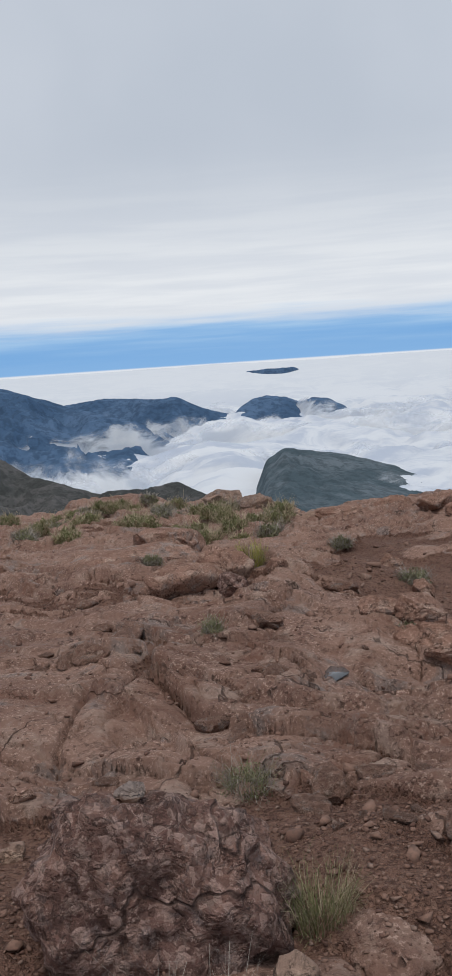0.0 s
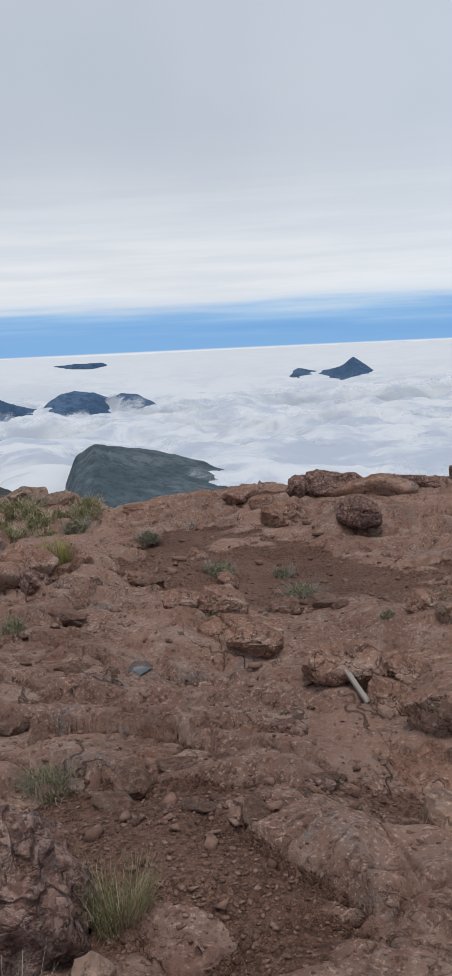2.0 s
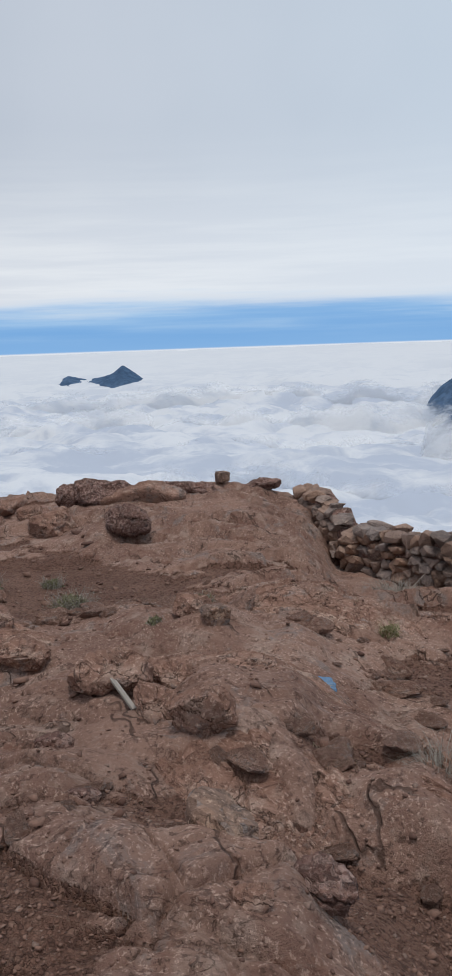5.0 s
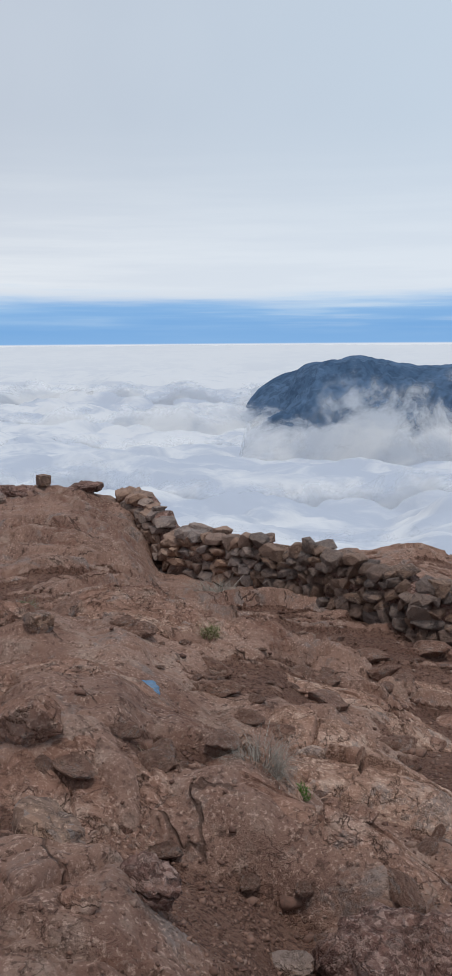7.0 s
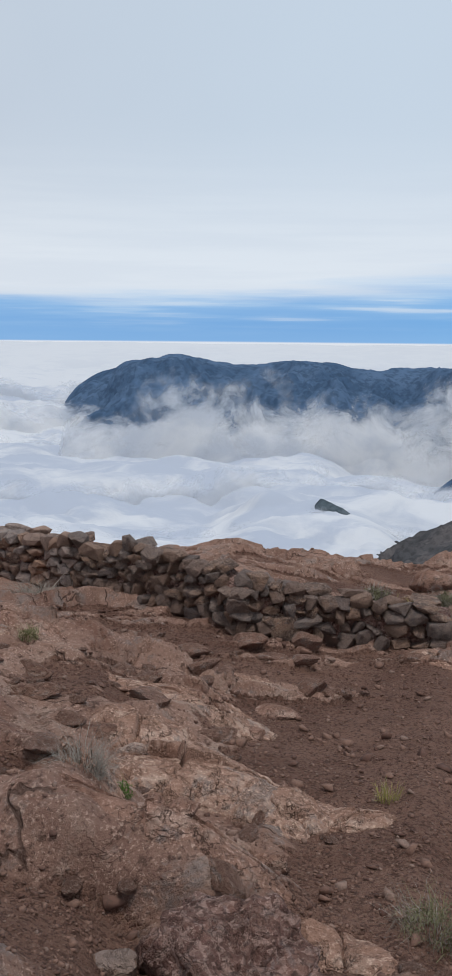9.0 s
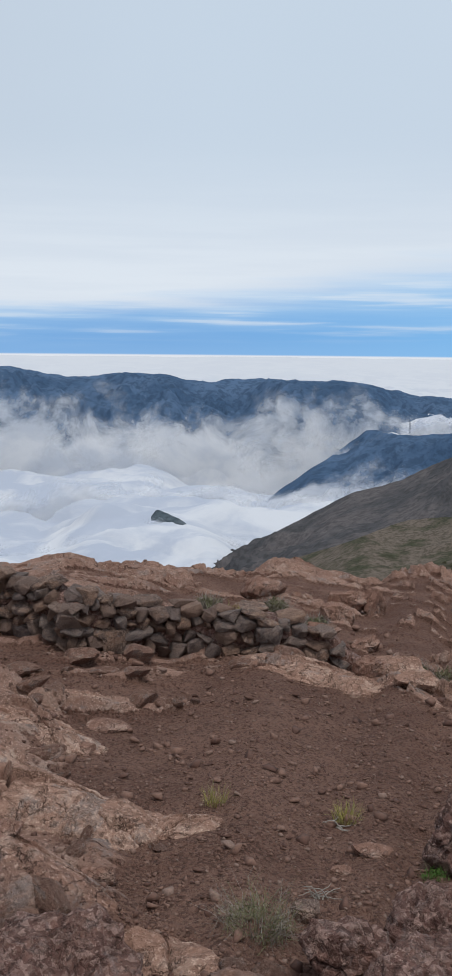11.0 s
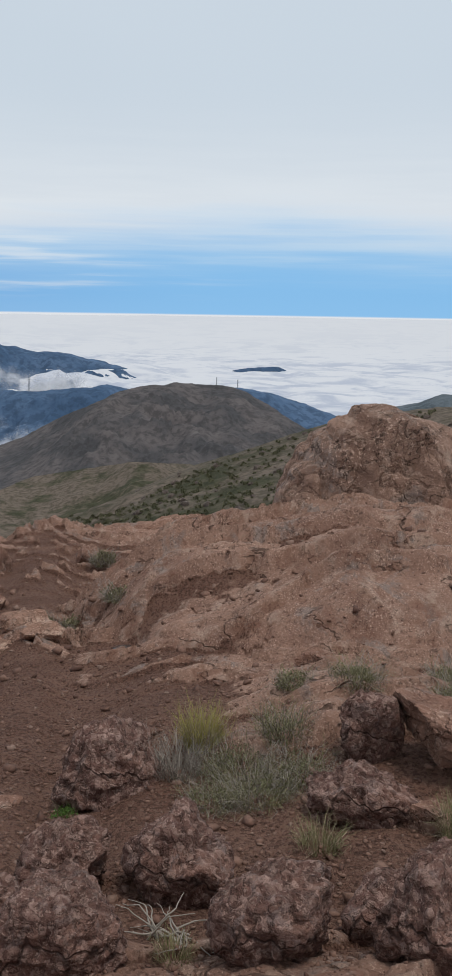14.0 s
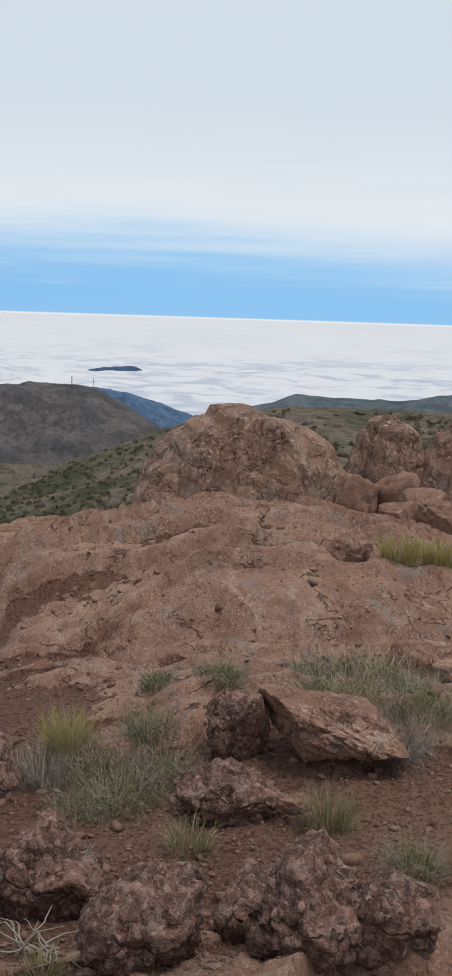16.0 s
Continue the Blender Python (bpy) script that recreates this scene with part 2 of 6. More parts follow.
def make_rock(name, warm, dark, pale, grey, big=1.3, bump=0.012, vary=False, cracks=2.6, pebbly=0.0, fine=1.0, tone=0.66):
    s = Shade(name, 0.92, 0.25)
    c, line = rock_colours(s, warm, dark, pale, grey, big, cracks, pebbly, fine)
    if vary:
        r = s.math("FRACT", s.math("ADD", s.random(), s.island()))
        c = s.mix(s.math("MULTIPLY", s.band(r, 0.2, 0.5), 0.6), c, grey)
        c = s.mix(s.band(s.math("FRACT", s.math("MULTIPLY", r, 7.31)), 0.3, 1.0, 0.0, 0.7), c, warm)
        c = s.mix(s.band(s.math("FRACT", s.math("MULTIPLY", r, 13.7)), 0.5, 1.0, 0.0, 0.5), c, dark)
    h = s.math("ADD", s.noise(13.0 * fine, 7, 0.7), s.math("MULTIPLY", s.noise(42.0 * fine, 4, 0.75), 0.7))
    if pebbly:
        h = s.math("ADD", h, s.math("MULTIPLY", s.band(s.cells(40.0, warp=0.004), 0.0, 0.25), 0.10))
    split = s.math("ABSOLUTE", s.math("SUBTRACT", s.noise(6.5 * fine, 6, 0.60, distortion=0.3), 0.5))
    h = s.math("ADD", h, s.math("MULTIPLY", s.band(split, 0.0, 0.05), 0.45))
    c = s.mix(s.math("MULTIPLY", s.band(split, 0.012, 0.002), 0.55), c, tuple(v * 0.3 for v in dark))
    h = s.math("SUBTRACT", h, s.math("MULTIPLY", line, 0.6))
    c = s.mix(1.0, c, (tone, tone, tone * 1.03), "MULTIPLY")
    s.colour(c).bump(h, 1.0, bump)
    return s.mat


ROCK_TAN = make_rock("tan_granite", (0.385, 0.222, 0.158), (0.280, 0.150, 0.104), (0.440, 0.305, 0.232), (0.290, 0.235, 0.205), 1.3, 0.018, tone=0.80)
ROCK_PALE = make_rock("pale_cracked_granite", (0.430, 0.262, 0.186), (0.330, 0.188, 0.130), (0.500, 0.350, 0.262), (0.330, 0.265, 0.225), 1.6, 0.018, tone=0.86)
ROCK_DOME = make_rock("dome_granite", (0.400, 0.250, 0.180), (0.270, 0.165, 0.120), (0.440, 0.315, 0.242), (0.300, 0.245, 0.212), 0.40, 0.09, cracks=0.5, fine=0.2, tone=0.84)
ROCK_RED = make_rock("red_brown_rock", (0.330, 0.180, 0.135), (0.215, 0.115, 0.090), (0.405, 0.275, 0.222), (0.320, 0.235, 0.208), 5.0, 0.030, pebbly=0.5, cracks=0.7, tone=0.76)
ROCK_HILL = make_rock("hillside_stone", (0.215, 0.165, 0.135), (0.150, 0.112, 0.092), (0.265, 0.215, 0.180), (0.200, 0.175, 0.155), 0.8, 0.15, fine=0.2)
ROCK_WALL = make_rock("wall_stone", (0.400, 0.245, 0.165), (0.165, 0.112, 0.092), (0.470, 0.340, 0.250), (0.290, 0.245, 0.220), 2.0, 0.02, True, tone=0.90)


def make_ground():
    s = Shade("bedrock_and_dirt", 0.95, 0.2)
    stone, line = rock_colours(s, (0.345, 0.203, 0.147), (0.255, 0.142, 0.103), (0.410, 0.280, 0.214), (0.260, 0.208, 0.182), 0.9, 0.85)
    stone = s.mix(s.math("MULTIPLY", s.band(s.noise(2.6, 7, 0.68, distortion=0.8), 0.53, 0.64), 0.6), stone, (0.215, 0.104, 0.068))
    # the stone's tint grows lighter clockwise, from bearing 12 to 80
    stone = s.mix(1.0, stone, s.mix(s.attribute("bearing_tone"), (1.30, 1.36, 1.39), (1.50, 1.58, 1.58)), "MULTIPLY")
    along = s.math("ABSOLUTE", s.math("SUBTRACT", s.noise(3.4, 6, 0.60, (0.9, 1.5, 1.0), 0.4), 0.5))
    seam = s.math("MULTIPLY", s.band(along, 0.012, 0.002), s.band(s.noise(1.3, 4, 0.6), 0.44, 0.56))
    stone = s.mix(s.math("MULTIPLY", seam, 0.5), stone, (0.085, 0.048, 0.036))
    rough = s.noise(15.0, 8, 0.75, distortion=0.3)
    stone = s.mix(s.math("MULTIPLY", s.band(rough, 0.45, 0.34), 0.65), stone, (0.130, 0.075, 0.056))
    stone = s.mix(s.math("MULTIPLY", s.band(rough, 0.56, 0.68), 0.5), stone, (0.52, 0.39, 0.32))
    dirt = s.mix(s.band(s.noise(1.1, 5, 0.6), 0.36, 0.64), (0.300, 0.162, 0.113), (0.420, 0.238, 0.168))
    lot = s.grey(s.cells(60.0, "F1", 0.015))
    dirt = s.mix(s.math("MULTIPLY", s.band(lot, 0.6, 1.0), 0.55), dirt, (0.420, 0.262, 0.190))
    dirt = s.mix(s.math("MULTIPLY", s.band(lot, 0.42, 0.1), 0.55), dirt, (0.090, 0.046, 0.035))
    dirt = s.mix(s.math("MULTIPLY", s.band(s.noise(30.0, 4, 0.7, distortion=0.4), 0.47, 0.36), 0.5), dirt, (0.095, 0.050, 0.037))
    mask = s.attribute("rock")
    mask = s.band(s.math("ADD", mask, s.math("MULTIPLY", s.math("SUBTRACT", s.noise(6.0, 9, 0.72), 0.5), 1.2)), 0.34, 0.48)
    c = s.mix(mask, dirt, stone)
    # scrub and pale soil on the slopes beyond the plateau; past 300 m haze blue is painted in
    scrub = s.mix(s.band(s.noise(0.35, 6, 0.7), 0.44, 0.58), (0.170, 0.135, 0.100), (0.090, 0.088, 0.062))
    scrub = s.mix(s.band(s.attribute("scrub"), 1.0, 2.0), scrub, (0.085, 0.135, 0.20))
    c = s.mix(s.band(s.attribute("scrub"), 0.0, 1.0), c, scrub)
    pits = s.math("ADD", s.noise(10.0, 7, 0.68), s.math("MULTIPLY", s.noise(38.0, 5, 0.75), 0.75))
    grit = s.math("MULTIPLY", s.math("SUBTRACT", 1.0, mask), s.math("MULTIPLY", s.band(s.cells(60.0, warp=0.015), 0.0, 0.25), 0.4))
    pits = s.math("SUBTRACT", s.math("ADD", pits, grit), s.math("MULTIPLY", s.math("MULTIPLY", s.math("ADD", line, s.math("MULTIPLY", seam, 0.25)), mask), 0.6))
    c = s.mix(1.0, c, (0.635, 0.618, 0.632), "MULTIPLY")
    s.colour(c).bump(pits, 1.0, 0.027)
    return s.mat


GROUND = make_ground()


def make_hill(name, bare, scrub, scale, bump, cover=0.5, bands=0.0):
    s = Shade(name, 1.0, 0.05)
    c = s.mix(s.band(s.noise(scale, 7, 0.65), cover - 0.10, cover + 0.10), scrub, bare)
    c = s.mix(s.math("MULTIPLY", s.band(s.noise(scale * 9, 4, 0.7), 0.44, 0.60), 0.55), c, tuple(v * 0.55 for v in scrub))
    c = s.mix(s.math("MULTIPLY", s.band(s.noise(scale * 3.1, 5, 0.7, (1, 1, 0.25)), 0.56, 0.70), 0.45), c, tuple(v * 1.35 for v in bare))
    s.colour(c).bump(s.noise(scale * 6, 6, 0.65), 0.7, bump)
    return s.mat


# the blue of distance haze is painted into the far mountains' colour
HILL_FAR = make_hill("far_haze_blue", (0.092, 0.150, 0.245), (0.058, 0.104, 0.180), 0.006, 8.0)
# scrub tones shifted to blue-grey, with the haze of distance put in
HILL_MID = make_hill("hazed_scrub_hill", (0.128, 0.152, 0.172), (0.070, 0.096, 0.112), 0.010, 5.0)
# brown scrub, with a little blue haze mixed into both tones
HILL_ROUND = make_hill("hazed_brown_scrub", (0.132, 0.119, 0.118), (0.080, 0.079, 0.083), 0.022, 4.0)
HILL_GREEN = make_hill("green_scrub_slope", (0.158, 0.127, 0.103), (0.060, 0.062, 0.038), 0.08, 0.9, 0.47)
HILL_GREY = make_hill("grey_rocky_slope", (0.105, 0.100, 0.098), (0.058, 0.060, 0.058), 0.05, 1.0)


def make_cloud(name, torn=False):
    """Cloud: matt white with blue-grey shade painted in; normals lean upward in place of light spreading inside, and
    the loose banks are torn to wisps.
    """
    s = Shade(name, 1.0, 0.0)
    # blue-grey patches in the colour stand in for shade between billows
    shade_patches = s.math("ADD", s.math("MULTIPLY", s.noise(0.0016, 3, 0.5), 0.4), s.math("MULTIPLY", s.noise(0.0095, 8, 0.62, (1, 1, 1.4), 0.7), 0.6))
    # torn banks get a lighter copy, since upright sheets catch less light
    c = s.mix(s.band(shade_patches, 0.42, 0.56), (0.60, 0.64, 0.71), (0.88, 0.89, 0.91)) if torn else s.mix(s.band(shade_patches, 0.42, 0.56), (0.44, 0.48, 0.56), (0.635, 0.65, 0.68))
    # the far cloud's paler look is put into its colour by distance
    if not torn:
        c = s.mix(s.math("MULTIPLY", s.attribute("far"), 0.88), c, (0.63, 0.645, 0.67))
    s.colour(c)
    s.bump(s.noise(0.012, 6, 0.55, distortion=0.3), 0.6, 22.0)
    soft = s.nodes.new("ShaderNodeMix")
    soft.data_type = "VECTOR"
    soft.inputs[0].default_value = 0.55 if torn else 0.84
    s.links.new(s.bsdf.inputs["Normal"].links[0].from_socket, soft.inputs[4])
    soft.inputs[5].default_value = (0.0, 0.0, 1.0)
    s.links.new(soft.outputs[1], s.bsdf.inputs["Normal"])
    clear = s.nodes.new("ShaderNodeBsdfTransparent")
    mix = s.nodes.new("ShaderNodeMixShader")
    if torn:
        cloudy = s.math("MULTIPLY", s.math("SUBTRACT", s.noise(0.013, 8, 0.60, (1, 1, 1.3), 0.5), 0.5), 4.2)
        wisp = s.math("ADD", cloudy, s.math("SUBTRACT", s.attribute("gap"), 0.5))
        solid = s.math("MULTIPLY", s.band(wisp, -0.35, 0.80), s.band(s.attribute("gap"), 0.12, 0.50))
    else:
        ragged = s.math("ADD", s.attribute("gap"), s.math("MULTIPLY", s.math("SUBTRACT", s.noise(0.010, 6, 0.6), 0.5), 1.1))
        solid = s.band(ragged, 0.45, 0.95, 1.0, 0.35)
    # part of the light passes through the thin banks
    within = s.nodes.new("ShaderNodeBsdfTranslucent")
    within.inputs[0].default_value = (0.90, 0.91, 0.93, 1)
    s.links.new(soft.outputs[1], within.inputs["Normal"])
    body = s.nodes.new("ShaderNodeMixShader")
    body.inputs[0].default_value = 0.5 if torn else 0.0
    s.links.new(s.bsdf.outputs[0], body.inputs[1])
    s.links.new(within.outputs[0], body.inputs[2])
    s.put(mix.inputs[0], solid)
    s.links.new(clear.outputs[0], mix.inputs[1])
    s.links.new(body.outputs[0], mix.inputs[2])
    s.links.new(mix.outputs[0], s.nodes["Material Output"].inputs[0])
    return s.mat


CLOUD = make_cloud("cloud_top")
CLOUD_TORN = make_cloud("torn_cloud", True)


# ---- mesh helpers ----


def mesh_object(name, verts, faces, material, parent=None, smooth=True, values=None):
    me = bpy.data.meshes.new(name)
    verts, faces = np.asarray(verts, np.float32), np.asarray(faces, np.int32)
    me.vertices.add(len(verts))
    me.vertices.foreach_set("co", verts.ravel())
    n = faces.shape[1]
    me.loops.add(faces.size)
    me.loops.foreach_set("vertex_index", faces.ravel())
    me.polygons.add(len(faces))
    me.polygons.foreach_set("loop_start", np.arange(0, faces.size, n, dtype=np.int32))
    if smooth:
        me.polygons.foreach_set("use_smooth", np.ones(len(faces), bool))
    for key, v in (values or {}).items():
        me.attributes.new(key, "FLOAT", "POINT").data.foreach_set("value", np.asarray(v, np.float32).ravel())
    me.update(calc_edges=True)
    me.materials.append(material)
    ob = new(name, me)
    ob.parent = parent
    return ob


def grid_faces(rows, cols, closed=False):
    i, j = np.meshgrid(np.arange(rows - 1), np.arange(cols if closed else cols - 1), indexing="ij")
    k = (j + 1) % cols
    return np.stack([i * cols + j, i * cols + k, (i + 1) * cols + k, (i + 1) * cols + j], -1).reshape(-1, 4)


# ---- the mountain top: one sheet of ground to the horizon ----
# bearing, distance of the plateau's rim, height of the rim, bend of the slope
RIM = [(-180, 20, -1.6, 1.0), (-40, 26, -2.0, 1.0), (-14, 30, -2.75, 1.0), (-1, 26, -2.15, 1.0), (5, 24, -2.25, 1.0), (12, 20, -1.62, 1.1), (17, 17, -1.2, 1.1),
       (23, 16, -1.02, 1.1), (28.5, 15.5, -0.98, 1.1), (31, 15, -1.28, 1.15), (33, 14, -1.62, 1.25), (37, 14, -1.64, 1.3), (44, 14, -1.58, 1.4), (50, 13.5, -1.6, 1.4), (55, 14, -1.9, 1.4),
       (60, 17, -2.45, 1.3), (68, 18, -2.72, 1.2), (74, 20, -2.9, 1.2), (82, 22, -3.4, 1.1), (92, 24, -3.6, 1.1), (110, 24, -3.0, 1.0), (180, 20, -1.6, 1.0)]
RIM_T = np.array(RIM, float).T
EVEN = np.arange(-180, 181, 1.0)
EVEN_TOP = np.convolve(np.pad(np.interp(EVEN, RIM_T[0], RIM_T[2]), 14, "edge"), np.ones(29) / 29, "valid")

# bedrock swells: bearing, distance, half length, half width, turn, height, how flat the top is
SWELLS = [
    (91.5, 10.7, 3.5, 3.1, -24, 1.10, 2.0), (22, 13.5, 3.6, 2.3, 15, 0.22, 2.4), (6, 3.6, 2.6, 1.3, 30, 0.12, 2.5),
    (18, 2.9, 1.5, 0.9, 20, 0.10, 3.0), (27, 2.5, 1.2, 0.75, -25, 0.12, 3.0), (-10, 6.5, 2.6, 2.2, 10, 0.22, 2.2), (0, 10.5, 2.2, 1.7, 0, 0.25, 2.2),
    (12, 6.6, 1.9, 0.9, -15, 0.14, 3.0), (31, 6.8, 2.2, 1.3, -20, 0.20, 3.0), (27, 4.6, 1.5, 0.9, -30, 0.16, 3.0), (37, 4.0, 1.3, 0.55, -35, 0.16, 3.0),
    (45.5, 3.55, 0.95, 0.28, -14, 0.13, 3.0), (36, 8.0, 1.6, 0.9, -20, 0.12, 3.0), (93, 5.6, 1.8, 1.0, 0, 0.10, 3.0),
]


# where red gravelly dirt has gathered: bearing, distance, reach
HOLLOWS = [(2.5, 3.2, 0.75), (9, 2.6, 0.5), (-13, 3.2, 0.9), (14, 9.2, 2.2), (20, 8.2, 1.8), (8, 11.5, 2.5), (24, 3.3, 0.5), (37, 3.0, 0.45), (43, 2.7, 0.5), (34, 3.9, 0.3),
           (41, 6.6, 0.8), (55, 7.0, 1.5), (62, 6.2, 1.7), (69, 5.2, 1.6), (72, 6.3, 1.2), (60, 3.7, 0.7), (66, 4.0, 1.1), (80, 5.5, 1.0), (90, 4.2, 1.0), (98, 3.8, 1.0), (85, 3.6, 0.9), (104, 4.6, 0.9), (39, 9.6, 0.9), (46, 8.6, 1.2),
           (66, 11.5, 2.2), (72, 12.5, 2.0), (61, 12.0, 1.8), (79, 7.3, 0.6), (64, 15.0, 3.0), (72, 16.5, 3.0), (-6, 2.4, 0.55), (31, 3.1, 0.34), (25.5, 3.3, 0.32), (38, 5.9, 0.6)]
# the dirt track along the wall
HOLLOWS += [(57, 8.3, 0.9), (62, 8.2, 1.0), (67, 8.1, 1.0), (71, 7.9, 0.7)]


def bedrock(x, y):
    """Relief of the bare granite: tilted plates that broke along joints, sharp ledges turned to face the camera, and
    smooth slabs between.
    """
    bx = 0.15 * fractal(x * 1.2, y * 1.2, octaves=4, seed=36) + 0.020 * fractal(x * 9, y * 9, octaves=3, seed=38)
    by = 0.15 * fractal(x * 1.2 + 9, y * 1.2, octaves=4, seed=37) + 0.020 * fractal(x * 9 + 5, y * 9, octaves=3, seed=39)
    wx, wy = x + bx, y + by
    turn = ease(np.degrees(np.arctan2(x, y)), 66, 76)
    c, s = 0.80 - 0.62 * turn, 0.60 + 0.38 * turn
    u, v = c * wx - s * wy, s * wx + c * wy
    broken = ease(fractal(x * 0.42 + 3, y * 0.42, octaves=3, seed=45), -0.42, 0.08) * (1 - 0.45 * turn)
    one, joint = blocks(u * 0.80, v * 1.75, 81)
    two, split = blocks(u * 2.3 + 5, v * 4.4, 87)
    crack = (1 - ease(joint, 0.0, 0.050)) * (0.35 + 0.65 * broken) * (1 - 0.8 * turn) + 0.55 * (1 - ease(split, 0.0, 0.075)) * broken
    # bedding: a saw-tooth that climbs slowly and breaks off short
    lie = v * 1.25 + 0.55 * fractal(u * 0.5, v * 1.1, octaves=4, gain=0.55, seed=31)
    part = lie - np.floor(lie)
    ledge = (1 - part) * ease(part, 0.0, 0.07)
    lie2 = v * 4.6 + 1.3 * fractal(u * 0.8 + 4, v * 2.0, octaves=4, gain=0.55, seed=32)
    part2 = lie2 - np.floor(lie2)
    ledge2 = (1 - part2) * ease(part2, 0.0, 0.12) * ease(fractal(u * 0.9, v * 1.5, octaves=2, seed=46), -0.2, 0.25)
    fine = fractal(x * 5.5, y * 5.5, octaves=5, gain=0.62, seed=33)
    rough = fractal(x * 3.1, y * 3.1, octaves=5, gain=0.6, seed=48, kind="ridge")
    rock = 0.046 * one * (0.4 + 0.6 * broken) + 0.011 * two * broken + (0.060 + 0.080 * turn) * (ledge - 0.4) * (0.4 + 0.6 * broken) + 0.016 * (ledge2 - 0.3) - 0.050 * crack
    return rock + 0.011 * fine + 0.010 * rough * (0.3 + 0.7 * broken), crack


def ground_core(x, y):
    """Height, bare rock, and scrub plus far haze tint of the ground at arrays of places."""
    x, y = np.asarray(x, float), np.asarray(y, float)
    r, a = np.hypot(x, y), np.degrees(np.arctan2(x, y))
    rim, top, bend = (np.interp(a, RIM_T[0], RIM_T[k]) for k in (1, 2, 3))
    wave = 1 + 0.07 * grain(a * 0.35, a * 0 + 3.3, seed=41)
    rim = rim * wave
    q = np.clip(r / rim, 0, 1)
    # the rim's own steps fade out towards the middle of the plateau
    top = np.interp(a, EVEN, EVEN_TOP) * (1 - ease(q, 0.45, 0.92)) + top * ease(q, 0.45, 0.92)
    z = top * (1 - (1 - q) ** bend)
    past = np.clip(r - rim, 0, None)
    drop = np.where(past < 60, 0.42 * past ** 2 / (past + 2.5), 0.42 * 3600 / 62.5 + (past - 60) * 0.40)
    z = z - np.minimum(drop, 330)
    near = 1 - ease(r, 22, 40)
    z = z + near * 0.10 * fractal(x * 0.35, y * 0.35, seed=3)
    z = z + ease(r, 30, 120) * 5 * fractal(x * 0.02, y * 0.02, octaves=5, seed=5)
    swell = np.full(x.shape, -0.30) + 0.55 * fractal(x * 0.40 + 7, y * 0.40, octaves=3, seed=13)
    for b, d, long, wide, turn, height, power in SWELLS:
        cx, cy = at(b, d)
        c, s = math.cos(radians(turn - b)), math.sin(radians(turn - b))
        u, v = (c * (x - cx) + s * (y - cy)) / long, (-s * (x - cx) + c * (y - cy)) / wide
        d2 = np.sqrt(u * u + v * v) + (0.08 if height > 1 else 0.20) * fractal(x * 1.1 + b, y * 1.1, octaves=4, seed=21)
        lump = np.clip(1 - np.clip(d2, 0, None) ** power, 0, 1)
        z = z + height * lump ** 0.8
        swell = np.maximum(swell, 0.75 * ease(lump, 0.0, 0.4))
    for b, d, size in HOLLOWS:
        cx, cy = at(b, d)
        q = np.hypot(x - cx, y - cy) / size + 0.35 * fractal(x * 1.6, y * 1.6, octaves=4, seed=23)
        swell = swell - 1.3 * (1 - ease(q, 0.5, 1.1))
    rock, crack = bedrock(x, y)
    size = np.clip(1.00 + 0.11 * r, 1.3, 2.4)
    proud = 0.075 * (swell + 0.48) + size * rock
    # dirt lies level in the hollows and in the wider joints
    dirt = 0.010 * fractal(x * 2.1, y * 2.1, octaves=4, seed=34) + 0.004 * fractal(x * 14, y * 14, octaves=3, seed=35)
    over = proud - dirt
    z = z + near * (dirt + np.where(over > 0, over, 0.06 * over / (0.06 - over)) - 0.03 - 0.0085 * r)
    bare = 0.42 + 8.0 * over - 0.25 * crack
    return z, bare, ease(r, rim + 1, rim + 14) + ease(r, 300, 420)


# hollows that hold rain water: bearing, distance, half length, half width
POOLS = [(6.2, 5.35, 0.075, 0.055), (9.6, 5.2, 0.08, 0.04), (32.6, 5.0, 0.10, 0.06), (95.2, 6.85, 0.06, 0.03), (77.2, 8.6, 0.10, 0.04)]
LEVELS = [float(ground_core(np.array([at(b, d)[0]]), np.array([at(b, d)[1]]))[0][0]) - 0.012 for b, d, *_ in POOLS]


def ground_parts(x, y):
    z, bare, scrub = ground_core(x, y)
    for (b, d, long, wide), level in zip(POOLS, LEVELS):
        cx, cy = at(b, d)
        c, s = math.cos(radians(b)), math.sin(radians(b))
        q = np.hypot((c * (x - cx) - s * (y - cy)) / long, (s * (x - cx) + c * (y - cy)) / wide / 2.2)
        w = 1 - ease(q, 0.6, 2.2)
        z = z * (1 - w) + (level - 0.012) * w
    return z, bare, scrub


GRID = {}


def ground_z(x, y):
    """The sheet's height at one spot of the plateau, from its own grid."""
    i = int(np.clip(np.searchsorted(GRID["r"], math.hypot(x, y)) - 1, 0, len(GRID["r"]) - 2))
    j = int(np.clip(np.searchsorted(GRID["a"], math.atan2(x, y)) - 1, 0, len(GRID["a"]) - 2))
    u = (math.hypot(x, y) - GRID["r"][i]) / (GRID["r"][i + 1] - GRID["r"][i])
    v = (math.atan2(x, y) - GRID["a"][j]) / (GRID["a"][j + 1] - GRID["a"][j])
    z = GRID["z"]
    return float((z[i, j] * (1 - u) + z[i + 1, j] * u) * (1 - v) + (z[i, j + 1] * (1 - u) + z[i + 1, j + 1] * u) * v)


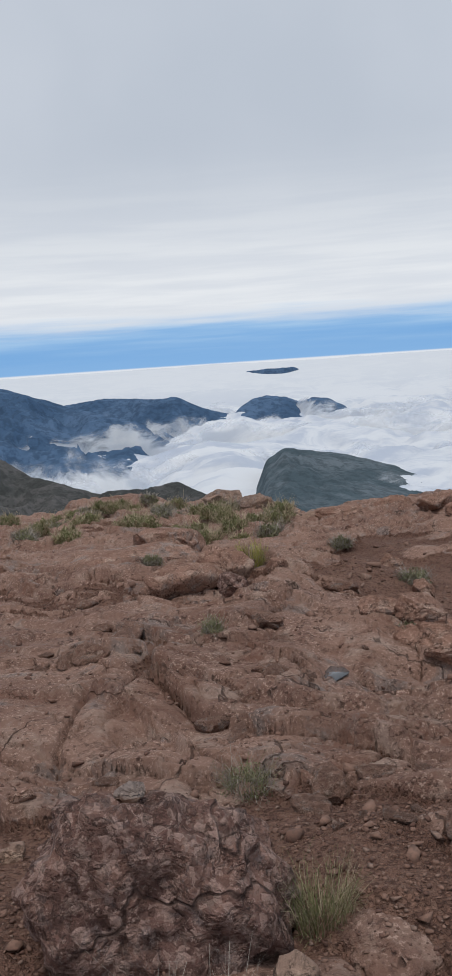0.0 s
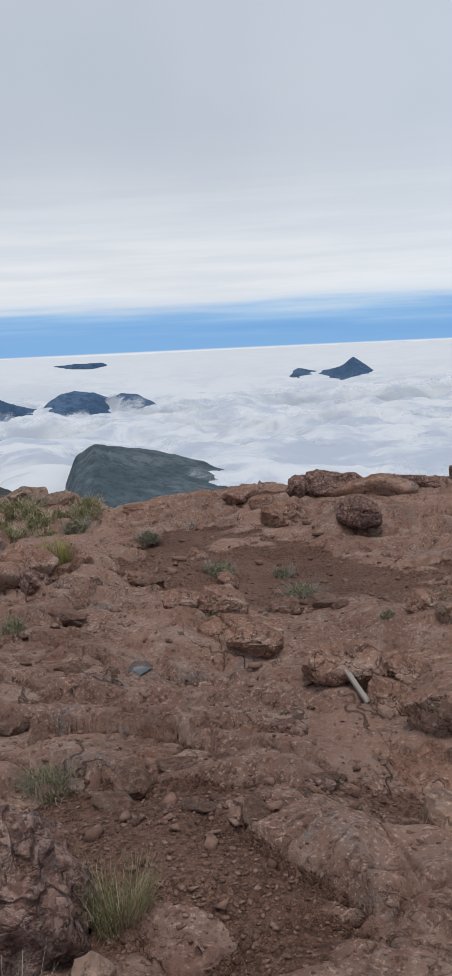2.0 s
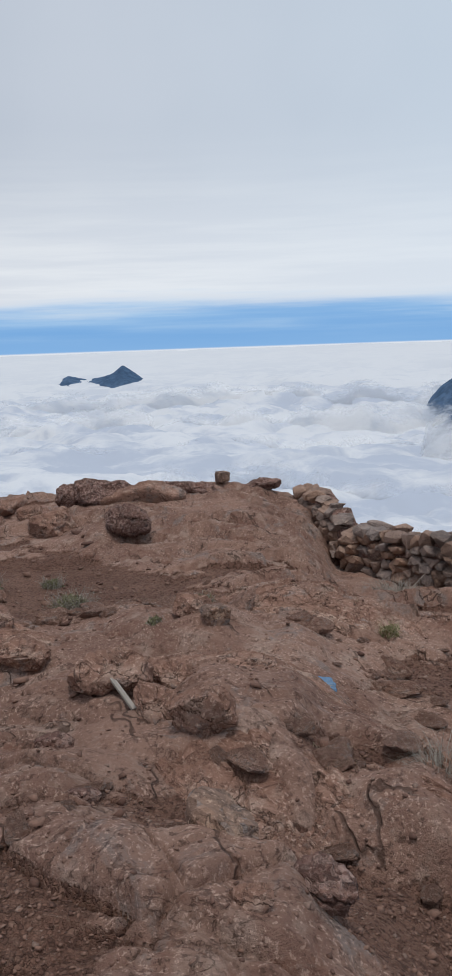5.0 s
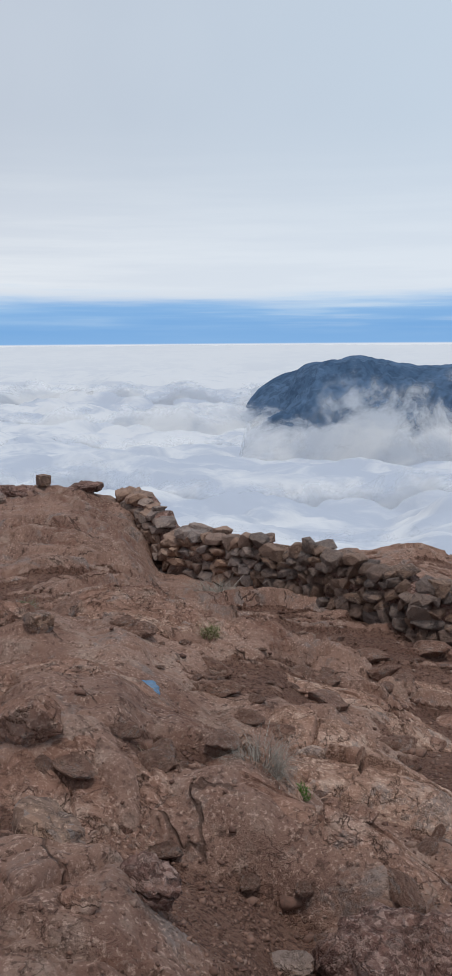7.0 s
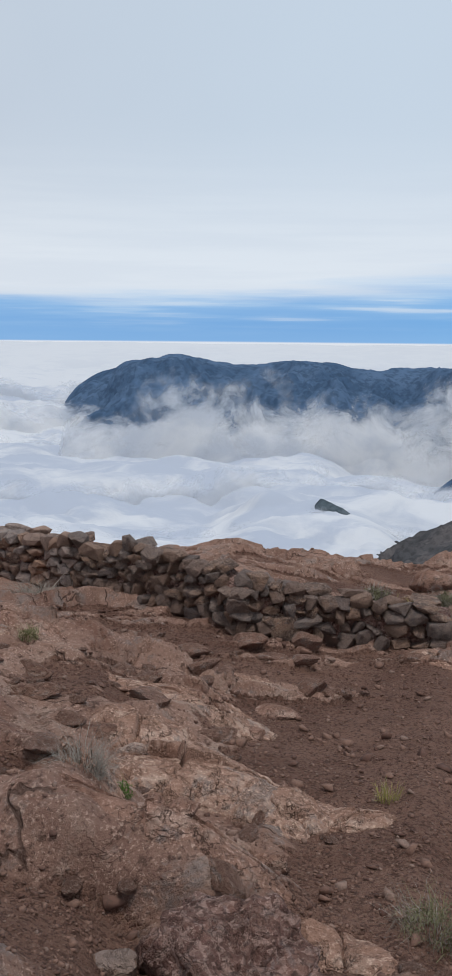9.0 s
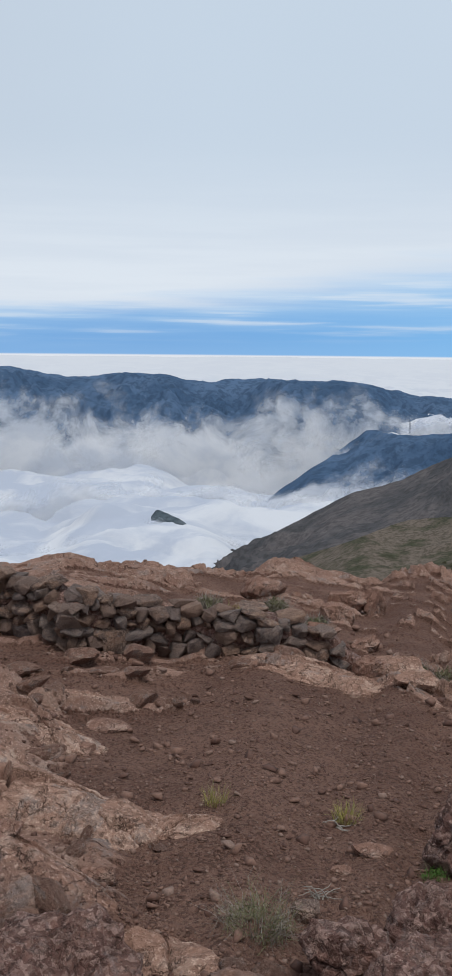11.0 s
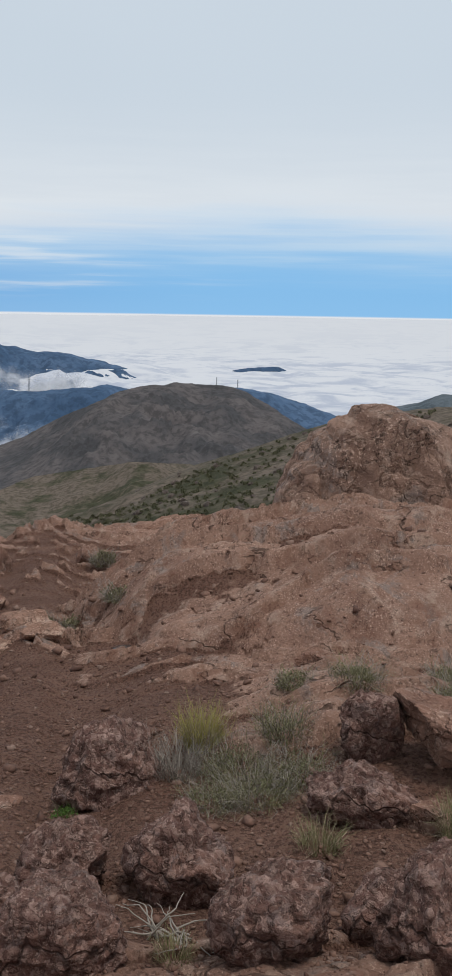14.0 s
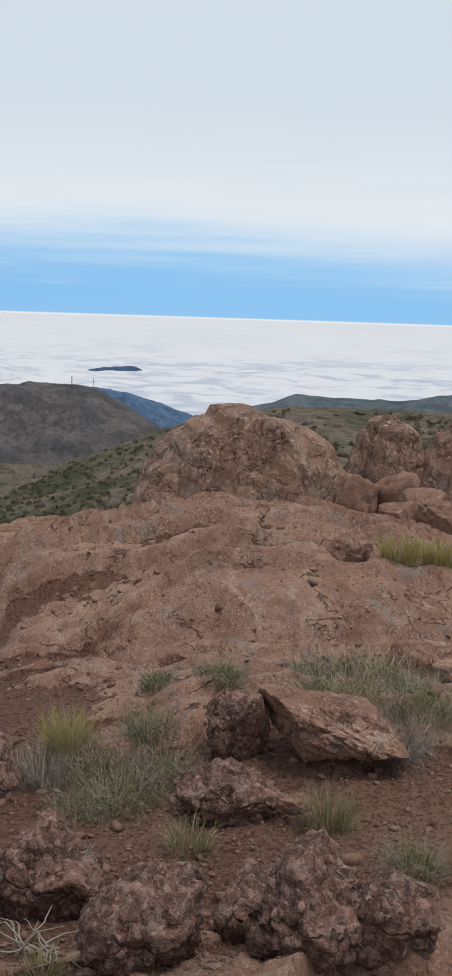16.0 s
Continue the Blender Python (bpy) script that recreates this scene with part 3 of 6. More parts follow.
def ground_zs(x, y):
    """The same for arrays of spots, smoothed a little."""
    r, a = np.hypot(x, y), np.arctan2(x, y)
    total = 0.0
    for dr in (0.97, 1.0, 1.03):
        for da in (-0.03, 0.0, 0.03):
            i = np.clip(np.searchsorted(GRID["r"], r * dr) - 1, 0, len(GRID["r"]) - 2)
            j = np.clip(np.searchsorted(GRID["a"], a + da) - 1, 0, len(GRID["a"]) - 2)
            total = total + GRID["z"][i, j] / 9
    return total


def build_ground():
    a = np.radians(np.concatenate([np.arange(-180, -18, 4.0), np.arange(-17, 109, 0.16), np.arange(109, 180, 4.0)]))
    r = [0.05]
    while r[-1] < 4990:
        d = r[-1]
        r.append(d * (1.0052 if 1.8 < d < 31 else 1.045 if d > 31 else 1.15))
    r = np.array(r)
    rr, aa = np.meshgrid(r, a, indexing="ij")
    x, y = rr * np.sin(aa), rr * np.cos(aa)
    z, bare, scrub = ground_parts(x, y)
    GRID.update(r=r, a=a, z=z)
    ob = mesh_object("ground", np.stack([x, y, z], -1).reshape(-1, 3), grid_faces(len(r), len(a), True)[:, ::-1], GROUND, values={"rock": bare, "scrub": scrub, "bearing_tone": ease(np.degrees(aa) + 9 * fractal(x * 0.5, y * 0.5, octaves=3, seed=47), 12, 80)})
    return tagged(ob, "reddish-brown bedrock and gravelly dirt of a mountain top", "ground", kind="structure")


build_ground()


# ---- landforms beyond the rim ----


def filled(faces, there):
    """Only the faces where the cloud is thick enough to show."""
    return faces[there.ravel()[faces].max(1) > 0.14]


def landform(name, crest, near, far, foot, material, label, seed, rough=1.0, back=0.5, veil=None):
    """A ridge: crest gives (bearing, elevation) along its skyline at the distance `far`; it runs down towards `near`, where it stands at the height `foot`."""
    b, e = np.array(crest, float).T
    sunk = math.degrees(math.atan2(min(foot, far * math.tan(radians(e.min()))) - 8, far))
    b, e = np.concatenate([[b[0] - 1.6], b, [b[-1] + 1.6]]), np.concatenate([[min(sunk, e[0] - 1.5)], e, [min(sunk, e[-1] - 1.5)]])
    bearings = np.linspace(b[0], b[-1], 210)
    level = np.interp(bearings, b, e)
    level = np.convolve(np.pad(level, 2, "edge"), np.ones(5) / 5, "valid") + 0.05 * fractal(bearings * 1.7, bearings * 0 + seed, octaves=4, seed=seed)
    steps = np.concatenate([np.linspace(0, 1, 64), np.linspace(1, 1.9, 14)[1:]])
    s, bb = np.meshgrid(steps, np.radians(bearings), indexing="ij")
    top = 1.6 + far * np.tan(np.radians(level))[None, :]
    bulge = far * (1 + 0.07 * grain(np.degrees(bb) * 0.30, bb * 0, seed=seed))
    dist = np.where(s < 1, near + (bulge - near) * s, bulge * (1 + (s - 1) * back))
    top = 1.6 + bulge * np.tan(np.radians(level))[None, :]
    x, y = dist * np.sin(bb), dist * np.cos(bb)
    rise = foot + (top - foot) * np.clip(s, 0, 1) ** 0.9
    z = np.where(s < 1, rise, top - np.maximum(np.abs(top - foot), 0.12 * far) * 1.1 * (s - 1))
    size = far * 0.0011
    relief = fractal(x / (far * 0.055), y / (far * 0.055), octaves=7, gain=0.56, seed=seed, kind="ridge")
    weight = np.clip(np.abs(s - 1) * 7, 0.16, 1.0)
    height = np.abs(top - foot)
    z = z + (relief - 0.2) * weight * np.minimum(height * 0.26, far * 0.024) * rough
    z = z + 0.35 * size * fractal(x / (far * 0.008), y / (far * 0.008), octaves=4, seed=seed + 3)
    ob = mesh_object(name, np.stack([x, y, z], -1).reshape(-1, 3), grid_faces(*s.shape)[:, ::-1], material)
    tagged(ob, label, "mountain" if far > 1000 else "hill", kind="structure")
    if veil:
        # an upright curtain of cloud before the flank, its top fitted to the camera's view of the crest; dense at its
        # foot and torn to wisps along its upper edge
        middle = float(np.median(top))
        where = np.clip((veil[0] + 30 - foot) / max(middle - foot, 1.0), 0.02, 0.85) ** 1.11
        rise_up, bb = np.meshgrid(np.linspace(0, 1, 40), np.radians(bearings), indexing="ij")
        ends = ease(np.degrees(bb), b[0] + 0.2, b[0] + 1.5) * (1 - ease(np.degrees(bb), b[-1] - 5, b[-1] - 1))
        for k in range(2):
            d = (near + (far - near) * where * 0.45) * (0.965 - 0.04 * k + 0.04 * rise_up)
            low, high = veil[0] - 18, 1.6 + d * np.tan(np.radians(level + 0.1))[None, :]
            bank = low + np.maximum(high - low, 4.0) * rise_up
            edge = veil[1] + 0.30 * fractal(np.degrees(bb) * 0.45 + k * 7, rise_up * 0.8, octaves=4, gain=0.55, seed=seed + 8)
            there = 0.5 + 2.2 * (edge - rise_up) - 1.6 * (1 - ends)
            v = np.stack([d * np.sin(bb), d * np.cos(bb), bank + 0.004 * far * fractal(np.degrees(bb) * 0.7, rise_up * 2, octaves=4, seed=seed + 6)], -1)
            ob = mesh_object("cloud_veil", v.reshape(-1, 3), filled(grid_faces(*rise_up.shape)[:, ::-1], there), CLOUD_TORN, values={"gap": there})
            tagged(ob, "torn white cloud drifting before the mountain flank", "cloud", kind="stuff")
    return np.stack([x, y, z], -1)


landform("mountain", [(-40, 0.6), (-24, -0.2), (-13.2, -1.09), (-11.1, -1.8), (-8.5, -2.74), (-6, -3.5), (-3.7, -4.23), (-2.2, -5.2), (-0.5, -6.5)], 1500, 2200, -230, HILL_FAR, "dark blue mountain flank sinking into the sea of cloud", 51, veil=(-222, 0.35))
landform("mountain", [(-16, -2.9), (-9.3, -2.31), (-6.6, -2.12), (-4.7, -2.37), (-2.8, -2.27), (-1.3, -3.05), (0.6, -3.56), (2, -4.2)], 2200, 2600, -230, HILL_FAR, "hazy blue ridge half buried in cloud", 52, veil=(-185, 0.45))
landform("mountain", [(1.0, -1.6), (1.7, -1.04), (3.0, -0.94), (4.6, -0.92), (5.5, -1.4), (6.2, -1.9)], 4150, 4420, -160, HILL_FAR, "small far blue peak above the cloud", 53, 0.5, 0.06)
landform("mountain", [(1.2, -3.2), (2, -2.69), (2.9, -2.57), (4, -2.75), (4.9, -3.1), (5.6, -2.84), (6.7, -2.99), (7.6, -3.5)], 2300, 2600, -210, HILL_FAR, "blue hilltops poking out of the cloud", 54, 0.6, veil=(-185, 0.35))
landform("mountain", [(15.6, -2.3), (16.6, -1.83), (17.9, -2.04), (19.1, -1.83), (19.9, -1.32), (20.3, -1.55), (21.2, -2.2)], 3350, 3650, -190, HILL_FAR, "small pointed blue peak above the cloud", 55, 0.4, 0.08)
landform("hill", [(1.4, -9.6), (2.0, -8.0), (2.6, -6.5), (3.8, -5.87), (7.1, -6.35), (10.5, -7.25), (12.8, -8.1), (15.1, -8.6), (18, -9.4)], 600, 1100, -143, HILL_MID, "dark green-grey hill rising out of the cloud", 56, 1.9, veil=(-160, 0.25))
landform("hillside", [(-40, -1.5), (-18, -4.0), (-13.6, -5.16), (-11.9, -6.44), (-9.7, -7.21), (-8.2, -7.75), (-6, -8.6)], 200, 350, -60, HILL_GREY, "bare grey mountainside below the plateau", 57)
landform("hillside", [(-9.5, -8.6), (-7.5, -7.78), (-4.8, -7.8), (-3, -7.5), (-1.7, -8.15), (0.5, -9.4)], 220, 300, -55, HILL_GREY, "low rounded shoulder below the plateau", 58)
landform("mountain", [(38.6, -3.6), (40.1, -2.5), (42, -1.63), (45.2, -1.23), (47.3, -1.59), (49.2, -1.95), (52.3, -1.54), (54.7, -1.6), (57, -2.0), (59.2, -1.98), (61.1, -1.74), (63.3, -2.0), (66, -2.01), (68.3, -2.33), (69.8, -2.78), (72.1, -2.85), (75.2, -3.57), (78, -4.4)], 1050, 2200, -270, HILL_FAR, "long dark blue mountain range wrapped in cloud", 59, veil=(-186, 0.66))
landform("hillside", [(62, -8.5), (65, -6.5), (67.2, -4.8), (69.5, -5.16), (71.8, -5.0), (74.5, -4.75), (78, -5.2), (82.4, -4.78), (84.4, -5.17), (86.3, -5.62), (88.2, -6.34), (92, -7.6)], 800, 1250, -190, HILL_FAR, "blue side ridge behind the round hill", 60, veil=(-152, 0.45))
landform("hill", [(54, -15), (56.5, -13.78), (61.5, -11.36), (66.1, -8.81), (69.2, -7.9), (72.3, -6.34), (75.1, -5.1), (76.8, -4.75), (79, -4.56), (82.1, -4.72), (84.4, -5.85), (85.9, -6.78), (90, -9)], 300, 640, -92, HILL_ROUND, "broad brown scrub-covered hill with a rounded top", 61, 1.1)
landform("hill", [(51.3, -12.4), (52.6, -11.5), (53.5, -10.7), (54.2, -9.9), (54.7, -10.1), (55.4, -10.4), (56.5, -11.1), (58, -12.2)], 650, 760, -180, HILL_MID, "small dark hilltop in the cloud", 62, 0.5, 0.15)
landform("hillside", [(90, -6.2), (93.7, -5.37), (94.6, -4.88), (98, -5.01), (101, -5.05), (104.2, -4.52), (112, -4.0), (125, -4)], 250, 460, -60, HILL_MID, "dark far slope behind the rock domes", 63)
landform("hillside", [(57, -15.5), (61.5, -13.27), (65.8, -11.89), (69.7, -10.26), (75.9, -9.44), (82, -9.6), (88, -11)], 150, 270, -52, HILL_GREEN, "green scrub slope at the foot of the round hill", 64, 0.6)
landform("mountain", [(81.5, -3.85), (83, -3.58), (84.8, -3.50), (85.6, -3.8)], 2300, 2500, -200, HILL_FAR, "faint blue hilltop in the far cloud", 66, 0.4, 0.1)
SCRUB_SLOPE = landform("hillside", [(68, -14.2), (71.8, -12.86), (75.6, -11.44), (79.4, -9.74), (83.3, -8.55), (87.1, -7.13), (90.2, -6.28), (95, -5.6), (110, -5.5)], 45, 120, -12.5, HILL_GREEN, "slope dotted with green scrub and rocks", 65, 0.35)


# openings in the cloud: bearing, distance, half width across, half depth
GAPS = [(-3.0, 2300, 60, 90)]


def cloud_level(x, y):
    rr = np.hypot(x, y)
    big = fractal(x / 800, y / 800, octaves=3, seed=71)
    warp = 60 * fractal(x / 300, y / 300, octaves=4, seed=73)
    puff = fractal((x + warp) / 260, (y - warp) / 260, octaves=6, gain=0.42, seed=72, kind="billow")
    fade = 1 - 0.85 * ease(rr, 2400, 4500)
    bearing = np.degrees(np.arctan2(x, y))
    west = (1 - ease(bearing, -6, -1)) * ease(rr, 800, 1200) * (1 - ease(rr, 2000, 2500))
    calm = 1 - 0.75 * ease(bearing, 68, 80)
    nest = ease(bearing, 47, 51) * (1 - ease(bearing, 57, 61)) * ease(rr, 480, 600) * (1 - ease(rr, 850, 1050))
    behind = ease(bearing, 42, 47) * (1 - ease(bearing, 64, 69)) * ease(rr, 1350, 1650) * (1 - ease(rr, 2050, 2350))
    dip = ease(bearing, 53, 62) * (1 - ease(bearing, 64, 69)) * ease(rr, 900, 1250) * (1 - ease(rr, 2000, 2400))
    return -156 + 113 * ease(rr, 3200, 4960) ** 1.2 + fade * calm * (26 * big + 20 * puff + 20 * fractal((x - warp) / 120, (y + warp) / 120, octaves=5, gain=0.5, seed=74, kind="billow") + 8) * np.clip(rr / 1700, 0.70, 1.15) - 46 * dip - 34 * west + 20 * nest - 40 * behind


def cloud_sheet():
    a = np.radians(np.arange(-30, 125, 0.35))
    r = np.exp(np.linspace(math.log(420), math.log(4960), 340))
    rr, aa = np.meshgrid(r, a, indexing="ij")
    x, y = rr * np.sin(aa), rr * np.cos(aa)
    gap = 0 * x
    for b, d, wide, deep in GAPS:
        cx, cy = at(b, d)
        c, s = math.cos(radians(b)), math.sin(radians(b))
        q = np.hypot((c * (x - cx) - s * (y - cy)) / wide, (s * (x - cx) + c * (y - cy)) / deep)
        gap = np.maximum(gap, 1 - ease(q, 0.35, 1.7))
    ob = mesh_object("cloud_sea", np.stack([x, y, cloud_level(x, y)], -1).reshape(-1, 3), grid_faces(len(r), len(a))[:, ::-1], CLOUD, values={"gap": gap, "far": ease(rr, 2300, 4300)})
    tagged(ob, "white rolling sea of cloud filling the valleys", "cloud", kind="stuff")


cloud_sheet()


def cloud_bank(distance, low, tall, seed, first=-22.0, last=74.0):
    """A long low upright sheet on the sea of cloud, bent around the camera to suit its view, torn along its upper edge.
    """
    up, bb = np.meshgrid(np.concatenate([[-1.6], np.linspace(0, 1, 26)]), np.radians(np.arange(first, last, 0.25)), indexing="ij")
    a = np.degrees(bb)
    d = distance * (1 + 0.10 * fractal(a * 0.11 + seed, a * 0, octaves=4, seed=seed) + 0.05 * up)
    edge = 0.42 + 0.50 * fractal(a * 0.22 * distance / 1000 + seed, a * 0, octaves=5, gain=0.55, seed=seed + 1)
    there = 0.5 + 1.9 * (edge - up) - 1.6 * (1 - ease(a, first, first + 4) * (1 - ease(a, last - 8, last)))
    v = np.stack([d * np.sin(bb), d * np.cos(bb), low + tall * up], -1)
    ob = mesh_object("cloud_bank", v.reshape(-1, 3), filled(grid_faces(*up.shape)[:, ::-1], there), CLOUD_TORN, values={"gap": there})
    tagged(ob, "long curtain of white cloud with a torn upper edge", "cloud", kind="stuff")


for n, (distance, low, tall) in enumerate(((700, -172, 46), (960, -172, 50), (1300, -168, 52), (1800, -166, 56), (2500, -162, 56))):
    cloud_bank(distance, low, tall, 91 + 3 * n)


# ---- rocks ----
BALLS = {}


def ball(level):
    """Points and triangles of an icosphere."""
    if level not in BALLS:
        bm = bmesh.new()
        bmesh.ops.create_icosphere(bm, subdivisions=level, radius=1.0)
        BALLS[level] = (np.array([v.co for v in bm.verts]), np.array([[v.index for v in f.verts] for f in bm.faces]))
        bm.free()
    return BALLS[level]


def rock_shape(size, seed, level=4, facets=9, blunt=0.16, rough=0.06, boxy=2.6):
    """A weathered rock of the given size: a blunt box cut by random planes, with lumps, pits and grain."""
    rng = np.random.default_rng(seed)
    d, faces = ball(level)
    p = d / (np.abs(d) ** boxy).sum(1, keepdims=True) ** (1 / boxy)
    reach = np.linalg.norm(p, axis=1)
    n = rng.normal(size=(facets, 3))
    n /= np.linalg.norm(n, axis=1, keepdims=True)
    cut = rng.uniform(0.58, 0.98, facets)
    dots = d @ n.T
    planes = np.where(dots > 0.05, cut / np.maximum(dots, 0.05), 9.0)
    k = blunt * 0.28 + 0.006
    stack = np.concatenate([reach[:, None], planes], 1)
    low = stack.min(1, keepdims=True)
    reach = low[:, 0] - k * np.log(np.exp(-(stack - low) / k).sum(1))
    v = d * reach[:, None]
    v = (v - (v.max(0) + v.min(0)) / 2) / (v.max(0) - v.min(0)) * np.array(size)
    m = float(np.mean(size))
    q = v / m * 2.2 + seed * 3.17
    push = rough * m * (1.3 * fractal(*(q * 0.8).T, octaves=4, gain=0.6, seed=seed) + 0.9 * fractal(*(q * 2.2).T, octaves=4, gain=0.6, seed=seed + 7, kind="ridge"))
    crease = grain(*(q * 0.9 + 0.45 * fractal(*(q * 1.5).T, octaves=3, seed=seed + 2)[:, None]).T, seed=seed + 3)
    push = push - 0.022 * m * (1 - ease(np.abs(crease), 0.0, 0.07))
    if boxy > 3.0 and level > 3:
        # layers that break off in steps
        tip = rng.normal(size=3) * 0.35 + (0, 0, 1)
        lie = v @ tip + 0.10 * m * fractal(*(q * 0.7).T, octaves=3, seed=seed + 5)
        step = 0.13 * m
        part = lie / step - np.floor(lie / step)
        push = push + 0.034 * m * (1 - ease(part, 0.70, 1.0)) * ease(grain(*(q * 0.6).T, seed=seed + 6), -0.3, 0.4)
        split = grain(*(q * 0.62 + 0.25 * fractal(*(q * 1.2).T, octaves=3, seed=seed + 4)[:, None]).T, seed=seed + 11)
        push = push - 0.055 * m * (1 - ease(np.abs(split), 0.0, 0.05))
    if level > 3:
        push = push + min(0.020, 0.06 * m) * fractal(*(v * 17 + seed).T, octaves=4, gain=0.65, seed=seed + 9, kind="billow")
    return v + d * push[:, None], faces


def hull(seed, points, square):
    """An angular stone of unit size: the hull of random points pushed out towards a box."""
    rng = np.random.default_rng(seed)
    p = rng.normal(size=(points, 3))
    p /= np.abs(p).max(1, keepdims=True) * square + np.linalg.norm(p, axis=1, keepdims=True) * (1 - square)
    p = (p - (p.max(0) + p.min(0)) / 2) / (p.max(0) - p.min(0))
    bm = bmesh.new()
    for v in p:
        bm.verts.new(v)
    made = bmesh.ops.convex_hull(bm, input=bm.verts)
    bmesh.ops.delete(bm, geom=[v for v in bm.verts if not v.link_faces], context="VERTS")
    return bm


def rock(bearing, distance, size, seed, label, material=None, sink=0.28, turn=0.0, tilt=0.0, lean=0.0, level=4, name="boulder", group="", base=None, **shape):
    x, y = at(bearing, distance)
    v, faces = rock_shape(size, seed, level, **shape)
    ob = mesh_object(name, v, faces, material or ROCK_TAN)
    if shape.get("blunt", 1) < 0.02:
        ob.data.set_sharp_from_angle(angle=radians(26))
    z = (ground_z(x, y) if base is None else base) + size[2] * (0.5 - sink)
    ob.matrix_world = pose(x, y, z, tilt, lean, turn - bearing)
    return tagged(ob, label, "rock", group)


FLAT = dict(facets=16, blunt=0.0, boxy=3.2, sink=0.50, rough=0.035)
BLOCK = dict(facets=15, blunt=0.0, boxy=3.4, rough=0.04)
ROUND = dict(facets=15, blunt=0.03, boxy=2.6, rough=0.10)


def outcrop(bearing, distance, long, wide, tall, seed, label, turn=0.0, power=2.0, fall=0.0, material=None, group="", pieces=(1.6, 2.2), fine=70, unit=1.0, edge=0.8, base=None, name="rock_outcrop"):
    """Jointed bedrock that stands out of the ground: tilted plates, open cracks, a broken outline; its skirt runs into the ground."""
    rho, phi = np.meshgrid(np.concatenate([np.linspace(0.02, 0.80, fine // 2), np.linspace(0.80, 1.0, fine // 3)[1:], [1.06, 0.6]]), np.arange(fine * 2) * math.pi / fine, indexing="ij")
    ring = 1 + 0.22 * fractal(np.cos(phi) * 1.4 + seed, np.sin(phi) * 1.4, octaves=3, seed=seed) + 0.10 * fractal(np.cos(phi) * 5 + seed, np.sin(phi) * 5, octaves=3, seed=seed + 1)
    x, y = long / unit * rho * ring * np.cos(phi), wide / unit * rho * ring * np.sin(phi)
    wx, wy = x + 0.07 * fractal(x * 2.2 + seed, y * 2.2, octaves=4, seed=seed + 2), y + 0.07 * fractal(x * 2.2, y * 2.2 + seed, octaves=4, seed=seed + 3)
    level, joint = blocks(wx * pieces[0] + seed, wy * pieces[1], seed + 4)
    level2, split = blocks(wx * pieces[0] * 2.6 + seed, wy * pieces[1] * 2.6, seed + 6)
    body = np.clip(1 - np.clip(rho, 0, 1) ** power, 0, 1) ** edge
    broken = ease(fractal(x * 1.5, y * 1.5 + seed, octaves=2, seed=seed + 8), -0.1, 0.3)
    crack = (1 - ease(joint, 0.0, 0.055)) + 0.5 * (1 - ease(split, 0.0, 0.08)) * broken
    high = tall / unit
    z = high * body * (1 + fall * y * unit / wide) + np.sqrt(body) * (min(0.05, 0.3 * high) * level + 0.013 * level2 * broken - min(0.05, 0.45 * high) * crack)
    # sheets that peel off in steps
    step, peel = (0.075, 0.022) if unit < 2 else (0.11, 0.038)
    lie = (z + (0.30 * x if unit > 2 else 0.0) + 0.10 * fractal(x * 0.9 + seed, y * 0.9, octaves=4, seed=seed + 11)) / step
    part = lie - np.floor(lie)
    z = z + peel * (ease(part, 0.80, 1.0) - part) * np.sqrt(body)
    z = z + 0.012 * fractal(x * 4 + seed, y * 4, octaves=5, gain=0.6, seed=seed + 9) * (0.4 + body) + 0.007 * fractal(x * 11, y * 11, octaves=4, gain=0.6, seed=seed + 10, kind="ridge")
    z[-2:] = -0.30
    z[-1] = -0.32
    cx, cy = at(bearing, distance)
    if base is None:
        a = radians(turn - bearing)
        z = z + ground_zs(cx + x * math.cos(a) - y * math.sin(a), cy + x * math.sin(a) + y * math.cos(a)) - ground_z(cx, cy)
    ob = mesh_object(name, np.stack([x, y, z], -1).reshape(-1, 3) * unit, grid_faces(*rho.shape, True), material or ROCK_PALE)
    ob.data.set_sharp_from_angle(angle=radians(38))
    ob.matrix_world = pose(cx, cy, ground_z(cx, cy) - 0.02 if base is None else base, 0, 0, turn - bearing)
    return tagged(ob, label, "rock", group)


# beside the start: the big rough boulder and its small stones
rock(-6.0, 2.62, (0.78, 0.66, 0.56), 101, "large rounded rough red-brown boulder crusted with grey lichen", ROCK_RED, 0.22, 12, level=5, **ROUND)
rock(-7.6, 2.62, (0.10, 0.08, 0.07), 102, "small grey stone lying on the big boulder", ROCK_WALL, 0.1, base=ground_z(*at(-6.0, 2.62)) + 0.425, level=3, name="stone", **BLOCK)
rock(-14.3, 3.85, (0.12, 0.09, 0.06), 103, "small flat brown stone on red dirt", level=3, name="stone", **BLOCK)
rock(-15.3, 3.45, (0.10, 0.08, 0.07), 104, "small grey stone on red dirt", ROCK_WALL, level=3, name="stone", **BLOCK)
rock(-8.6, 2.28, (0.13, 0.10, 0.13), 105, "dark broken stone at the foot of the boulder", ROCK_RED, level=3, name="stone", **BLOCK)
rock(2.6, 2.25, (0.12, 0.10, 0.09), 106, "pale grey speckled stone beside a grass tuft", ROCK_WALL, level=3, name="stone", **ROUND)
